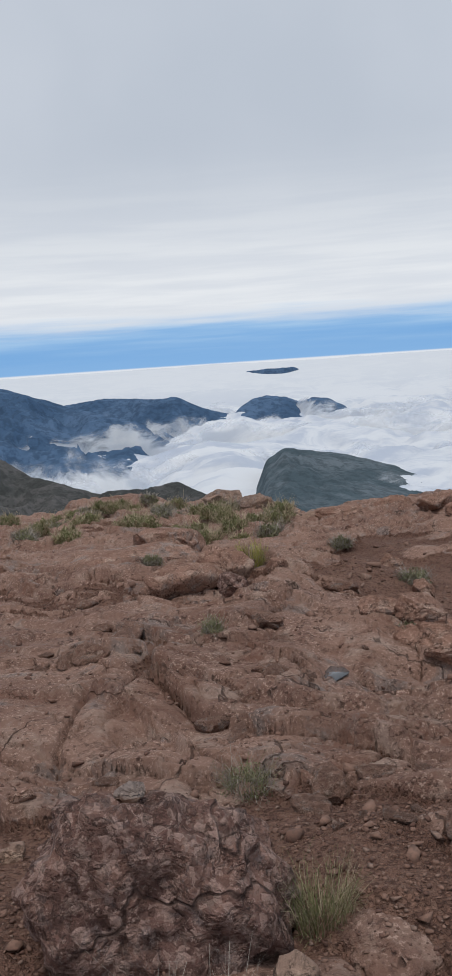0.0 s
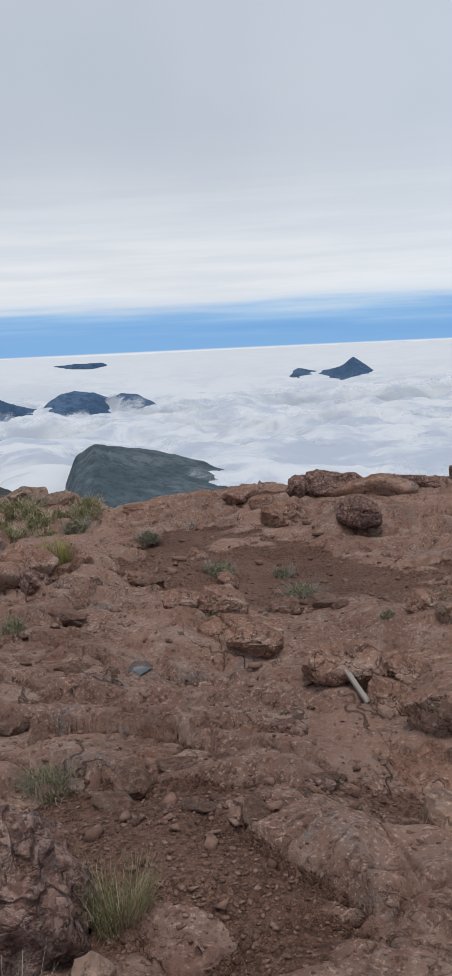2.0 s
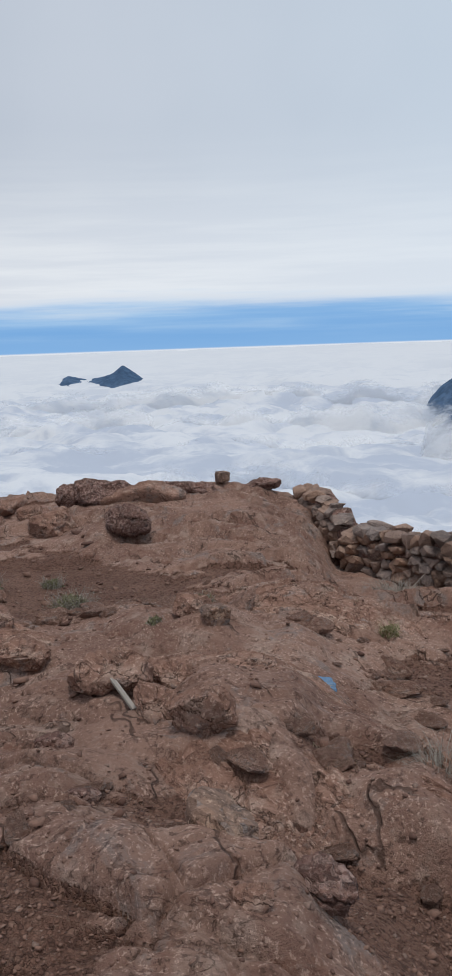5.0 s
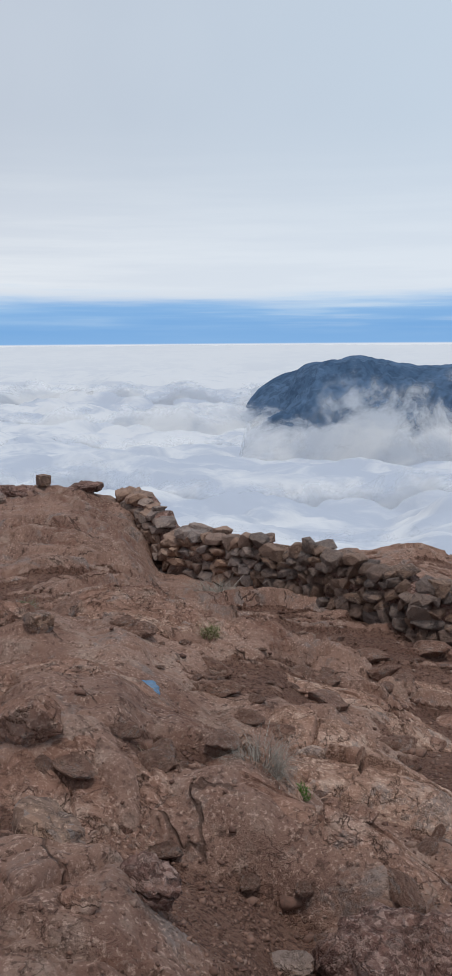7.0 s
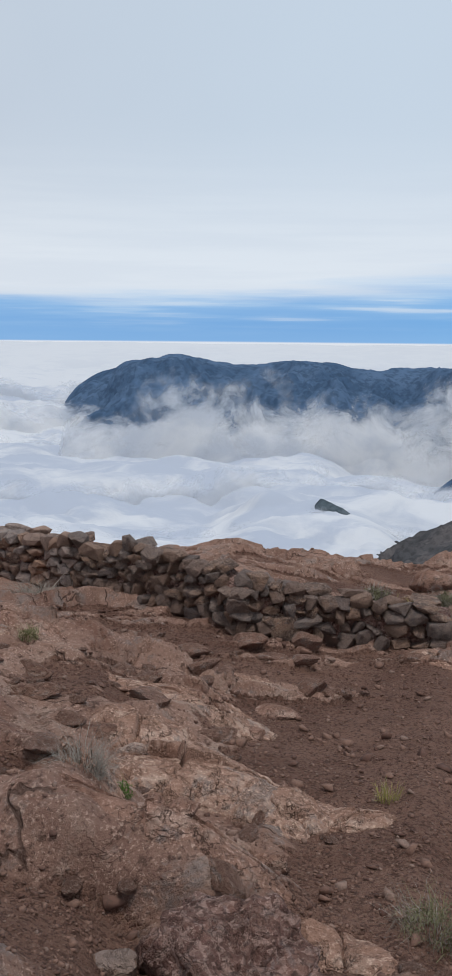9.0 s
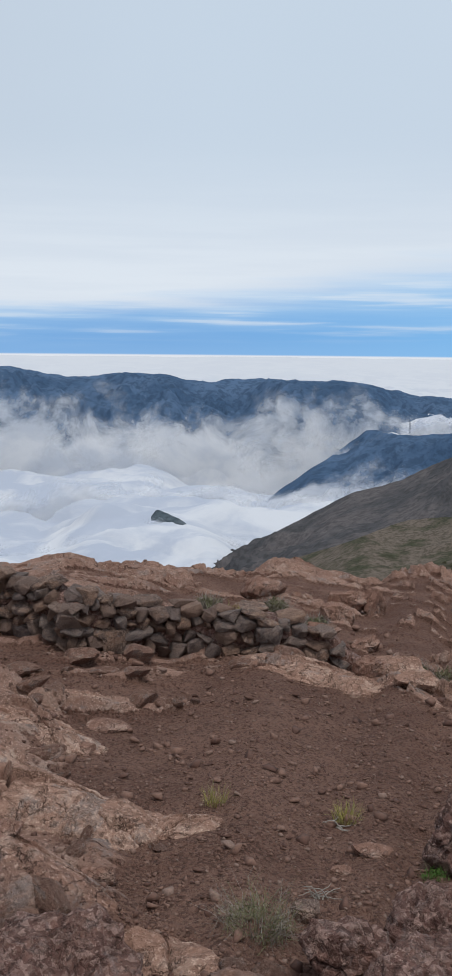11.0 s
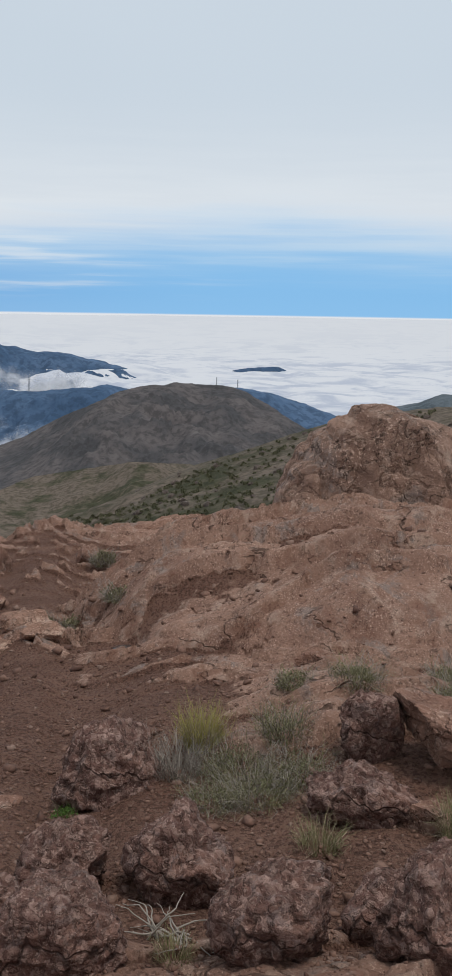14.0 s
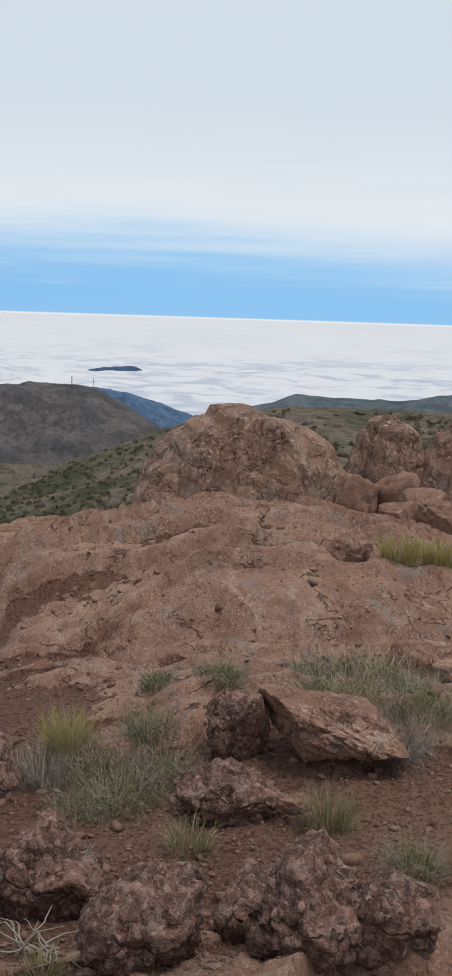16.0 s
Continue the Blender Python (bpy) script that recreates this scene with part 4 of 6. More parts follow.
# low outcrops ahead of the start
rock(-3.8, 14.6, (1.15, 0.9, 0.62), 110, "weathered tan rock outcrop with flat top", sink=0.3, **BLOCK)
rock(-6.6, 12.6, (1.9, 1.3, 0.42), 111, "low broad tan bedrock slab", turn=10, **FLAT)
rock(-0.7, 9.5, (0.72, 0.40, 0.42), 112, "orange-brown leaning oblong boulder", turn=-18, tilt=12, **ROUND)
rock(2.7, 9.6, (0.30, 0.26, 0.32), 113, "small upright tan boulder", **BLOCK)
rock(0.1, 7.3, (0.25, 0.2, 0.22), 114, "small dark grey-brown rock", ROCK_RED, **BLOCK)
rock(-2.9, 9.3, (0.85, 0.6, 0.34), 115, "flat cracked tan rock slab", sink=0.35, facets=14, blunt=0.08, boxy=3.4)
rock(6.8, 7.35, (0.34, 0.26, 0.26), 118, "tan rock with a dark hollow under it", **BLOCK)
rock(10.0, 11.5, (0.32, 0.24, 0.2), 119, "pale tan rock on red dirt", **BLOCK)
rock(11.9, 9.6, (0.24, 0.2, 0.25), 120, "small tan rock beside grey shrubs", **BLOCK)
rock(11.6, 6.45, (0.36, 0.3, 0.26), 121, "tan boulder with a shaded foot", **BLOCK)
rock(9.1, 6.5, (0.3, 0.22, 0.14), 123, "small low tan rock on bedrock", **BLOCK)
rock(13.6, 5.85, (0.36, 0.28, 0.2), 124, "cracked tan rock block", turn=-30, **BLOCK)
rock(-0.3, 22.3, (0.95, 0.7, 0.55), 130, "dark rubble rock on the plateau's rim", ROCK_WALL, group="rim rocks", **BLOCK)
rock(1.6, 21.9, (1.0, 0.7, 0.45), 131, "dark rubble rock on the plateau's rim", ROCK_WALL, group="rim rocks", **BLOCK)
rock(3.4, 21.4, (0.9, 0.7, 0.42), 132, "brown rubble rock on the plateau's rim", ROCK_WALL, group="rim rocks", **BLOCK)
rock(5.2, 21.0, (0.8, 0.6, 0.32), 133, "brown rubble rock on the plateau's rim", ROCK_WALL, group="rim rocks", **BLOCK)
rock(-2.4, 22.8, (0.5, 0.4, 0.3), 134, "brown rubble rock on the plateau's rim", ROCK_WALL, group="rim rocks", **BLOCK)
rock(7.6, 20.4, (1.5, 1.0, 0.4), 135, "low tan rock on the plateau's rim", group="rim rocks", **FLAT)
rock(10.4, 18.8, (0.9, 0.6, 0.46), 136, "rounded tan rock on the plateau's rim", group="rim rocks", **ROUND)
rock(12.8, 17.6, (0.7, 0.5, 0.3), 137, "rounded tan rock on the plateau's rim", group="rim rocks", **ROUND)
# the knoll with its boulders
KNOLL = "boulders on the knoll"
rock(16.7, 14.0, (0.48, 0.4, 0.46), 140, "dark rounded boulder on the bedrock knoll", ROCK_RED, group=KNOLL, **ROUND)
rock(18.6, 13.8, (0.85, 0.55, 0.50), 141, "big dark rounded boulder on the bedrock knoll", ROCK_RED, group=KNOLL, **ROUND)
rock(21.3, 13.7, (1.25, 0.6, 0.44), 142, "broad tan boulder on the bedrock knoll", group=KNOLL, **ROUND)
rock(20.3, 11.7, (0.56, 0.48, 0.46), 143, "dark lumpy boulder perched on the rock slope", ROCK_RED, 0.1, group=KNOLL, **ROUND)
rock(15.6, 12.7, (0.66, 0.5, 0.46), 144, "tan boulder at the foot of the knoll", group=KNOLL, **BLOCK)
rock(14.2, 13.8, (0.4, 0.3, 0.3), 145, "small tan boulder at the foot of the knoll", group=KNOLL, **BLOCK)
rock(24.2, 14.4, (0.8, 0.5, 0.24), 146, "low dark boulder on the knoll's crest", ROCK_RED, group=KNOLL, **ROUND)
rock(28.6, 14.6, (0.6, 0.4, 0.2), 147, "low dark boulder on the knoll's crest", ROCK_RED, group=KNOLL, **ROUND)
rock(33.6, 13.3, (0.62, 0.5, 0.56), 148, "dark rounded boulder standing behind the stone wall", ROCK_RED, 0.1, **ROUND)
# broken bedrock between the start and the wall
rock(19.2, 4.42, (0.42, 0.34, 0.27), 150, "pale cracked granite block", sink=0.3, turn=-8, **BLOCK)
rock(23.1, 4.6, (0.30, 0.24, 0.18), 151, "pale granite block beside a crevice", sink=0.3, turn=-20, **BLOCK)
rock(22.4, 4.1, (0.22, 0.2, 0.24), 152, "dark split granite block beside a crevice", sink=0.25, turn=-35, **BLOCK)
rock(25.2, 3.85, (0.34, 0.22, 0.25), 153, "dark split granite block beside a crevice", sink=0.25, turn=-38, **BLOCK)
rock(24.4, 6.2, (0.27, 0.22, 0.2), 154, "small tan rock on red dirt", **BLOCK)
rock(25.9, 5.95, (0.2, 0.17, 0.15), 155, "small grey rock on bedrock", ROCK_WALL, **BLOCK)
rock(26.8, 2.9, (0.27, 0.22, 0.24), 160, "grey lichen-covered rock edge", ROCK_WALL, 0.45, turn=-35, **BLOCK)
rock(33.2, 2.68, (0.24, 0.19, 0.15), 163, "dark pitted rock in gravel", ROCK_RED, **ROUND)
rock(15.8, 3.95, (0.17, 0.12, 0.08), 164, "small dark lichen-covered stone", ROCK_RED, level=3, name="stone", **BLOCK)
rock(17.7, 3.3, (0.13, 0.1, 0.08), 165, "small dark lichen-covered stone", ROCK_RED, level=3, name="stone", **BLOCK)
rock(29.0, 2.45, (0.12, 0.1, 0.09), 166, "small orange-brown stone in gravel", ROCK_TAN, level=3, name="stone", **ROUND)
# ledges of bedrock that stand out of the dirt
LEDGE = "bedrock ledges"
outcrop(30.7, 7.4, 1.15, 0.55, 0.102, 401, "broken tan bedrock ledge above red dirt", -8, 2.0, -0.3, ROCK_TAN, LEDGE)
outcrop(29.2, 5.0, 0.75, 0.42, 0.072, 402, "smooth tan bedrock slab with thin cracks", -22, 2.0, -0.3, ROCK_TAN, LEDGE)
outcrop(27.6, 3.6, 0.42, 0.22, 0.072, 403, "pinkish bedrock hump with a broken foot", -35, 2.0, -0.3, ROCK_TAN, LEDGE)
outcrop(31.7, 7.0, 0.62, 0.30, 0.072, 404, "flat pale bedrock slab", -4, 2.0, -0.2, ROCK_PALE, LEDGE)
outcrop(35.4, 8.1, 0.46, 0.50, 0.156, 405, "rounded brown bedrock hump above a green shrub", 0, 2.0, 0.0, ROCK_TAN, LEDGE)
outcrop(10.5, 6.9, 0.55, 0.30, 0.078, 406, "low broken tan bedrock ledge", -14, 2.0, -0.3, ROCK_TAN, LEDGE)
outcrop(3.0, 7.6, 0.62, 0.36, 0.084, 407, "low broken tan bedrock ledge with dry grass", -16, 2.0, -0.3, ROCK_TAN, LEDGE)
outcrop(13.2, 6.2, 0.36, 0.22, 0.084, 408, "cracked tan bedrock block", -24, 2.0, -0.3, ROCK_TAN, LEDGE)
outcrop(30.0, 3.75, 0.36, 0.20, 0.060, 409, "low smooth bedrock hump", -26, 2.0, -0.2, ROCK_TAN, LEDGE)
outcrop(45.8, 3.62, 0.72, 0.20, 0.078, 410, "long smooth reddish bedrock ledge", -17, 2.0, -0.4, ROCK_TAN, LEDGE)
outcrop(58.6, 3.25, 0.30, 0.16, 0.060, 411, "smooth tan end of a bedrock ledge", -26, 2.0, -0.3, ROCK_PALE, LEDGE)
outcrop(43.7, 7.5, 0.50, 0.20, 0.030, 412, "thin flat pale slab level with the gravel", -2, 2.0, 0.0, ROCK_PALE, LEDGE)
outcrop(50.6, 7.85, 0.24, 0.20, 0.036, 413, "small pale slab level with the gravel", 0, 2.0, 0.0, ROCK_PALE, LEDGE)
# the pale cracked outcrop before the wall
OUT = "pale cracked outcrop"
outcrop(48.4, 4.85, 0.66, 0.42, 0.180, 421, "pale tan granite outcrop with a cross-shaped crack", -16, 2.0, -0.15, ROCK_PALE, OUT, (1.5, 1.9))
outcrop(44.2, 5.55, 0.36, 0.34, 0.144, 422, "pale tan cracked granite outcrop", -8, 2.0, -0.2, ROCK_PALE, OUT)
outcrop(54.0, 4.72, 0.30, 0.36, 0.132, 423, "pale tan granite outcrop with rounded edge", -30, 2.0, -0.1, ROCK_PALE, OUT)
outcrop(58.2, 4.7, 0.22, 0.18, 0.078, 424, "pale tan low end of the outcrop", -20, 2.0, 0.0, ROCK_PALE, OUT)
outcrop(47.2, 6.45, 0.66, 0.38, 0.066, 425, "low pale bedrock slab behind the outcrop", -4, 2.0, -0.2, ROCK_PALE, OUT)
outcrop(40.7, 4.1, 0.17, 0.26, 0.108, 426, "tan split rock beside a plant", 30, 2.0, -0.2, ROCK_PALE, OUT, (3.2, 2.4))
rock(47.2, 3.6, (0.16, 0.12, 0.09), 177, "small yellowish broken stone", level=3, name="stone", **BLOCK)
rock(45.4, 3.75, (0.1, 0.08, 0.09), 178, "small yellowish broken stone", level=3, name="stone", **BLOCK)
rock(53.2, 4.0, (0.18, 0.14, 0.12), 179, "small tan broken stone", level=3, name="stone", **BLOCK)
rock(46.0, 2.95, (0.17, 0.14, 0.17), 185, "dark broken stone in gravel", ROCK_RED, 0.15, name="stone", **BLOCK)
rock(43.0, 2.9, (0.16, 0.12, 0.11), 186, "small grey stone in gravel", ROCK_WALL, level=3, name="stone", **BLOCK)
rock(51.3, 2.80, (0.58, 0.42, 0.36), 187, "dark rounded boulder half buried in gravel", ROCK_RED, 0.2, turn=-10, level=5, **ROUND)
rock(47.5, 2.75, (0.13, 0.1, 0.07), 188, "small grey stone in gravel", ROCK_WALL, level=3, name="stone", **BLOCK)
rock(49.6, 2.85, (0.14, 0.1, 0.06), 189, "small brown stone in gravel", level=3, name="stone", **BLOCK)
# around the wall's end
outcrop(65.2, 9.2, 0.82, 0.45, 0.13, 430, "pale smooth granite slab at the wall's end", -4, 2.4, 0.0, ROCK_PALE, pieces=(0.5, 0.7))
rock(70.9, 9.5, (0.62, 0.45, 0.3), 191, "pale cracked granite blocks beyond the wall", ROCK_PALE, sink=0.3, **BLOCK)
rock(72.0, 9.0, (0.42, 0.3, 0.2), 192, "pale low granite block on gravel", ROCK_PALE, sink=0.3, **BLOCK)
rock(69.2, 9.4, (0.4, 0.3, 0.3), 193, "brown granite block at the wall's end", sink=0.25, **BLOCK)
rock(61.7, 15.0, (0.82, 0.6, 0.5), 194, "rounded orange-brown boulder beyond the wall", **ROUND)
rock(68.8, 15.0, (0.42, 0.32, 0.62), 195, "leaning tan boulder beyond the wall", tilt=-10, turn=15, **BLOCK)
rock(67.2, 15.0, (0.7, 0.45, 0.42), 196, "tan boulder beyond the wall", **BLOCK)
rock(65.8, 11.8, (0.44, 0.3, 0.26), 197, "low tan rock on dry soil", **BLOCK)
rock(68.5, 11.6, (0.38, 0.3, 0.24), 198, "low tan rock on dry soil", **BLOCK)
rock(66.5, 13.5, (0.5, 0.4, 0.36), 199, "tan rock among shrubs", **BLOCK)
rock(74.4, 15.5, (0.62, 0.45, 0.46), 200, "rounded brown boulder near the slope's rim", **ROUND)
rock(76.6, 14.5, (0.6, 0.45, 0.28), 201, "low brown rock near the slope's rim", **ROUND)
rock(50.6, 6.3, (0.30, 0.22, 0.1), 202, "small pale slab in gravel", name="stone", level=3, **FLAT)
rock(52.5, 7.0, (0.42, 0.3, 0.12), 203, "small pale slab in gravel", name="stone", level=3, **FLAT)
rock(71.0, 4.5, (0.22, 0.15, 0.06), 204, "flat tan stone on gravel", name="stone", level=3, **FLAT)
rock(69.3, 4.3, (0.13, 0.1, 0.06), 205, "flat tan stone on gravel", name="stone", level=3, **FLAT)
rock(67.3, 3.68, (0.13, 0.1, 0.12), 206, "small grey stone beside a shrub", ROCK_WALL, name="stone", level=3, **BLOCK)
# dark red boulders near the end of the walk
RED = "dark red boulders"
rock(77.9, 4.6, (0.54, 0.46, 0.44), 210, "large rough dark red boulder with pitted face", ROCK_RED, 0.15, level=5, group=RED, **ROUND)
rock(70.7, 3.2, (0.38, 0.32, 0.27), 211, "rough dark red boulder on gravel", ROCK_RED, 0.2, level=5, group=RED, **ROUND)
rock(76.2, 3.45, (0.38, 0.34, 0.36), 212, "rough dark red boulder on gravel", ROCK_RED, 0.2, 15, level=5, group=RED, **ROUND)
rock(83.8, 3.4, (0.43, 0.38, 0.42), 213, "large rough dark red boulder", ROCK_RED, 0.2, -10, level=5, group=RED, **ROUND)
rock(77.3, 2.8, (0.42, 0.34, 0.32), 214, "rough dark red boulder on gravel", ROCK_RED, 0.2, level=5, group=RED, **ROUND)
rock(91.5, 2.85, (0.42, 0.36, 0.36), 215, "large rough dark red boulder", ROCK_RED, 0.2, 10, level=5, group=RED, **ROUND)
rock(102.0, 2.9, (0.38, 0.36, 0.36), 216, "large rough dark red boulder", ROCK_RED, 0.2, level=5, group=RED, **ROUND)
rock(102.0, 3.5, (0.3, 0.28, 0.24), 217, "rough reddish boulder on gravel", ROCK_RED, 0.2, level=5, group=RED, **ROUND)
rock(107.2, 2.98, (0.36, 0.32, 0.32), 218, "rough reddish boulder on gravel", ROCK_RED, 0.2, group=RED, **ROUND)
rock(91.0, 3.45, (0.38, 0.32, 0.16), 219, "low dirt-covered red rock", ROCK_RED, 0.35, group=RED, **ROUND)
rock(95.1, 4.85, (0.34, 0.3, 0.42), 220, "upright dark red boulder", ROCK_RED, 0.12, group=RED, **ROUND)
rock(101.0, 4.85, (0.86, 0.50, 0.34), 221, "big tilted slab of brown granite", ROCK_TAN, 0.05, -6, tilt=-12, lean=14, level=5, **BLOCK)
rock(95.4, 4.25, (0.56, 0.38, 0.3), 222, "low rough dark red boulder", ROCK_RED, 0.2, 5, level=5, group=RED, **ROUND)
rock(99.3, 4.2, (0.26, 0.2, 0.2), 223, "tan rock among shrubs", **BLOCK)
rock(99.0, 3.2, (0.34, 0.3, 0.26), 224, "rough reddish boulder on gravel", ROCK_RED, 0.2, group=RED, **ROUND)
# the smooth granite rise and the domes beyond it
rock(90.6, 6.9, (0.40, 0.26, 0.15), 230, "flat loose slab on smooth bedrock", **FLAT)
rock(106.2, 7.0, (0.62, 0.45, 0.28), 231, "brown lying boulder on smooth bedrock", ROCK_TAN, 0.2, **ROUND)
rock(100.1, 9.0, (0.46, 0.36, 0.26), 232, "brown rounded boulder on the bedrock rise", ROCK_TAN, 0.2, **ROUND)
DOMES = "granite domes"
DOME = dict(material=ROCK_DOME, group=DOMES, name="granite_dome", unit=5.5, edge=0.50, fine=110)
outcrop(92.4, 24.0, 2.85, 2.4, 3.85, 440, "huge rounded tan granite dome with curved peeling sheets", 6, 3.0, -0.06, base=-4.55, pieces=(2.2, 2.6), **DOME)
outcrop(88.2, 22.9, 1.15, 1.3, 2.35, 441, "rounded shoulder of the granite dome", 0, 2.2, 0.10, base=-4.45, pieces=(2.6, 2.8), **DOME)
outcrop(101.3, 24.6, 1.30, 1.5, 3.75, 442, "upright rounded granite dome", 0, 2.4, -0.05, base=-4.50, pieces=(3.0, 2.8), **DOME)
outcrop(106.2, 24.2, 1.40, 1.4, 3.55, 443, "upright rounded granite dome", 0, 2.4, 0.05, base=-4.40, pieces=(3.0, 2.8), **DOME)
rock(99.0, 22.6, (0.8, 0.9, 1.7), 249, "rounded granite pillar in the cleft between the domes", base=-3.75, group=DOMES, **ROUND)
rock(101.8, 22.0, (1.1, 1.0, 1.4), 244, "rounded granite block below the domes", base=-2.95, group=DOMES, **ROUND)
rock(99.6, 21.5, (1.0, 0.9, 1.5), 245, "rounded granite block below the domes", base=-3.05, group=DOMES, **ROUND)
rock(103.6, 20.5, (1.0, 0.8, 0.9), 246, "brown granite block below the domes", base=-2.7, group=DOMES, **BLOCK)
rock(102.2, 19.5, (0.8, 0.6, 0.6), 247, "brown granite block below the domes", base=-2.6, group=DOMES, **BLOCK)
rock(105.5, 19.0, (1.0, 0.8, 0.7), 248, "brown granite block below the domes", base=-2.5, group=DOMES, **BLOCK)


# loose broken rock along the ledges
def broken_rock(count, seed):
    rng = np.random.default_rng(seed)
    kinds = [rock_shape((1, 0.8, 0.62), 700 + k, 3, facets=9, blunt=0.0, boxy=3.6, rough=0.06) for k in range(7)]
    meshes = []
    for v, f in kinds:
        ob = mesh_object("broken_rock", v, f, ROCK_TAN)
        ob.data.set_sharp_from_angle(angle=radians(26))
        meshes.append(ob.data)
        bpy.data.objects.remove(ob)
    b, d = np.radians(rng.uniform(-13, 66, 4000)), rng.uniform(2.9, 9.5, 4000)
    xs, ys = d * np.sin(b), d * np.cos(b)
    bare = ground_parts(xs, ys)[1]
    good = np.flatnonzero((bare > 0.15) & (bare < 0.95))[:count]
    for x, y, d in zip(xs[good].tolist(), ys[good].tolist(), d[good].tolist()):
        size = (0.04 + 0.16 * rng.uniform(0, 1) ** 2) * (0.6 + 0.13 * d)
        ob = new("broken_rock", meshes[int(rng.integers(7))])
        ob.matrix_world = pose(x, y, ground_z(x, y) + size * 0.08, rng.uniform(-14, 14), rng.uniform(-14, 14), rng.uniform(0, 360)) @ Matrix.Diagonal((size * rng.uniform(0.9, 1.6), size, size * rng.uniform(0.5, 0.95), 1))
        tagged(ob, "broken tan rock lying on a bedrock ledge", "rock", "broken rocks on the ledges")


broken_rock(250, 71)


# ---- the dry-stone wall ----
# bearing, distance, height
WALL = [(30.2, 14.8, 0.10), (31.4, 13.8, 0.28), (33.4, 12.6, 0.58), (36.0, 12.05, 0.64), (39.3, 11.35, 0.59), (42.4, 10.8, 0.60), (46.4, 10.0, 0.57), (49.8, 9.4, 0.55),
        (52.4, 9.5, 0.58), (58.0, 9.65, 0.50), (63.5, 9.7, 0.42), (67.0, 9.8, 0.32), (69.0, 9.9, 0.12)]


def stone_wall():
    line = np.array([(*at(b, d), h) for b, d, h in WALL])
    run = np.concatenate([[0], np.cumsum(np.hypot(*np.diff(line[:, :2], axis=0).T))])
    total = run[-1]

    def spot(s):
        s = min(max(s, 0.0), total)
        p = np.array([np.interp(s, run, line[:, k]) for k in range(3)])
        q = np.array([np.interp(min(s + 0.2, total), run, line[:, k]) - np.interp(max(s - 0.2, 0), run, line[:, k]) for k in range(2)])
        way = q / np.linalg.norm(q)
        return p, way, np.array([-way[1], way[0]])

    wall = tagged(new("stone_wall"), "low dry-stone wall of rough brown field stones", "wall")
    # rubble heart, sunk behind the faces
    steps = np.linspace(0, total, 70)
    ring, verts = 6, []
    for s in steps:
        p, way, side = spot(s)
        out = side if side @ p[:2] > 0 else -side
        g = ground_z(p[0], p[1])
        g2 = ground_z(*(p[:2] + out * 0.45))
        for across, up in ((0.10, -0.25), (0.10, p[2] * 0.55), (0.14, p[2] * 0.86), (0.40, p[2] * 0.86), (0.46, p[2] * 0.5), (0.46, -0.3)):
            base = g if across < 0.3 else g2 if up < 0.1 else g
            verts.append((*(p[:2] + out * (across + 0.02 * grain(s * 5.0, up * 9.0, seed=5))), base + up + 0.03 * float(grain(s * 4.0, across * 7.0, seed=4))))
    mesh_object("heart", verts, grid_faces(len(steps), ring, True), ROCK_RED, wall)
    kinds = []
    for k in range(18):
        bm = hull(500 + k, 22, 0.80)
        me = bpy.data.meshes.new("stone")
        bm.to_mesh(me)
        bm.free()
        me.materials.append(ROCK_WALL)
        kinds.append(me)
    rng = random.Random(5)
    count = 0
    rubble = bmesh.new()

    def lay(s, up, wide, tall, deep, across, twist=0.0):
        p, way, side = spot(s)
        out = side if side @ p[:2] > 0 else -side
        c = p[:2] + out * (across + deep * 0.5)
        turn = math.degrees(math.atan2(way[1], way[0]))
        me = rng.choice(kinds)
        m = pose(c[0], c[1], ground_z(p[0], p[1]) + up, rng.uniform(-9, 9), rng.uniform(-13, 13) + twist, turn + rng.uniform(-15, 15) + rng.choice((0, 180))) @ Matrix.Diagonal((wide * 1.10, deep * 1.1, tall * 1.16, 1))
        if s < total * 0.40:
            old = len(rubble.verts)
            rubble.from_mesh(me)
            rubble.verts.ensure_lookup_table()
            for v in rubble.verts[old:]:
                v.co = m @ v.co
            return
        st = new("stone", me)
        st.parent = wall
        st.matrix_world = m

    s_niche = float(np.interp(54.0, [b for b, *_ in WALL], run))
    course = 0
    up = -0.03
    while up < 0.66:
        tall = rng.uniform(0.110, 0.155) * (1.15 if course == 0 else 1.0)
        s = rng.uniform(0, 0.15)
        while s < total:
            far_off = 1.15 if s < total * 0.45 else 1.0
            wide = rng.uniform(0.10, 0.27) * far_off
            t = tall * rng.uniform(0.75, 1.25)
            mid = s + wide / 2
            height = spot(mid)[0][2]
            niche = abs(mid - s_niche) < 0.13 and up < 0.16
            if up + t * 0.55 < height and not niche:
                lay(mid, up + t / 2, wide, t, rng.uniform(0.2, 0.3), rng.uniform(-0.04, 0.03) + up * 0.06)
                count += 1
            s += wide
        up += tall * 0.97
        course += 1
    # loose cap stones along the crest
    s = 0.1
    while s < total - 0.2:
        wide = rng.uniform(0.16, 0.34)
        lay(s, spot(s)[0][2] - 0.02, wide, rng.uniform(0.07, 0.13), rng.uniform(0.18, 0.3), rng.uniform(0.10, 0.26))
        count += 1
        s += wide * rng.uniform(1.0, 1.5)
    # upright slabs and lintel of the small opening at the foot
    lay(s_niche - 0.20, 0.10, 0.30, 0.30, 0.12, -0.04, 6)
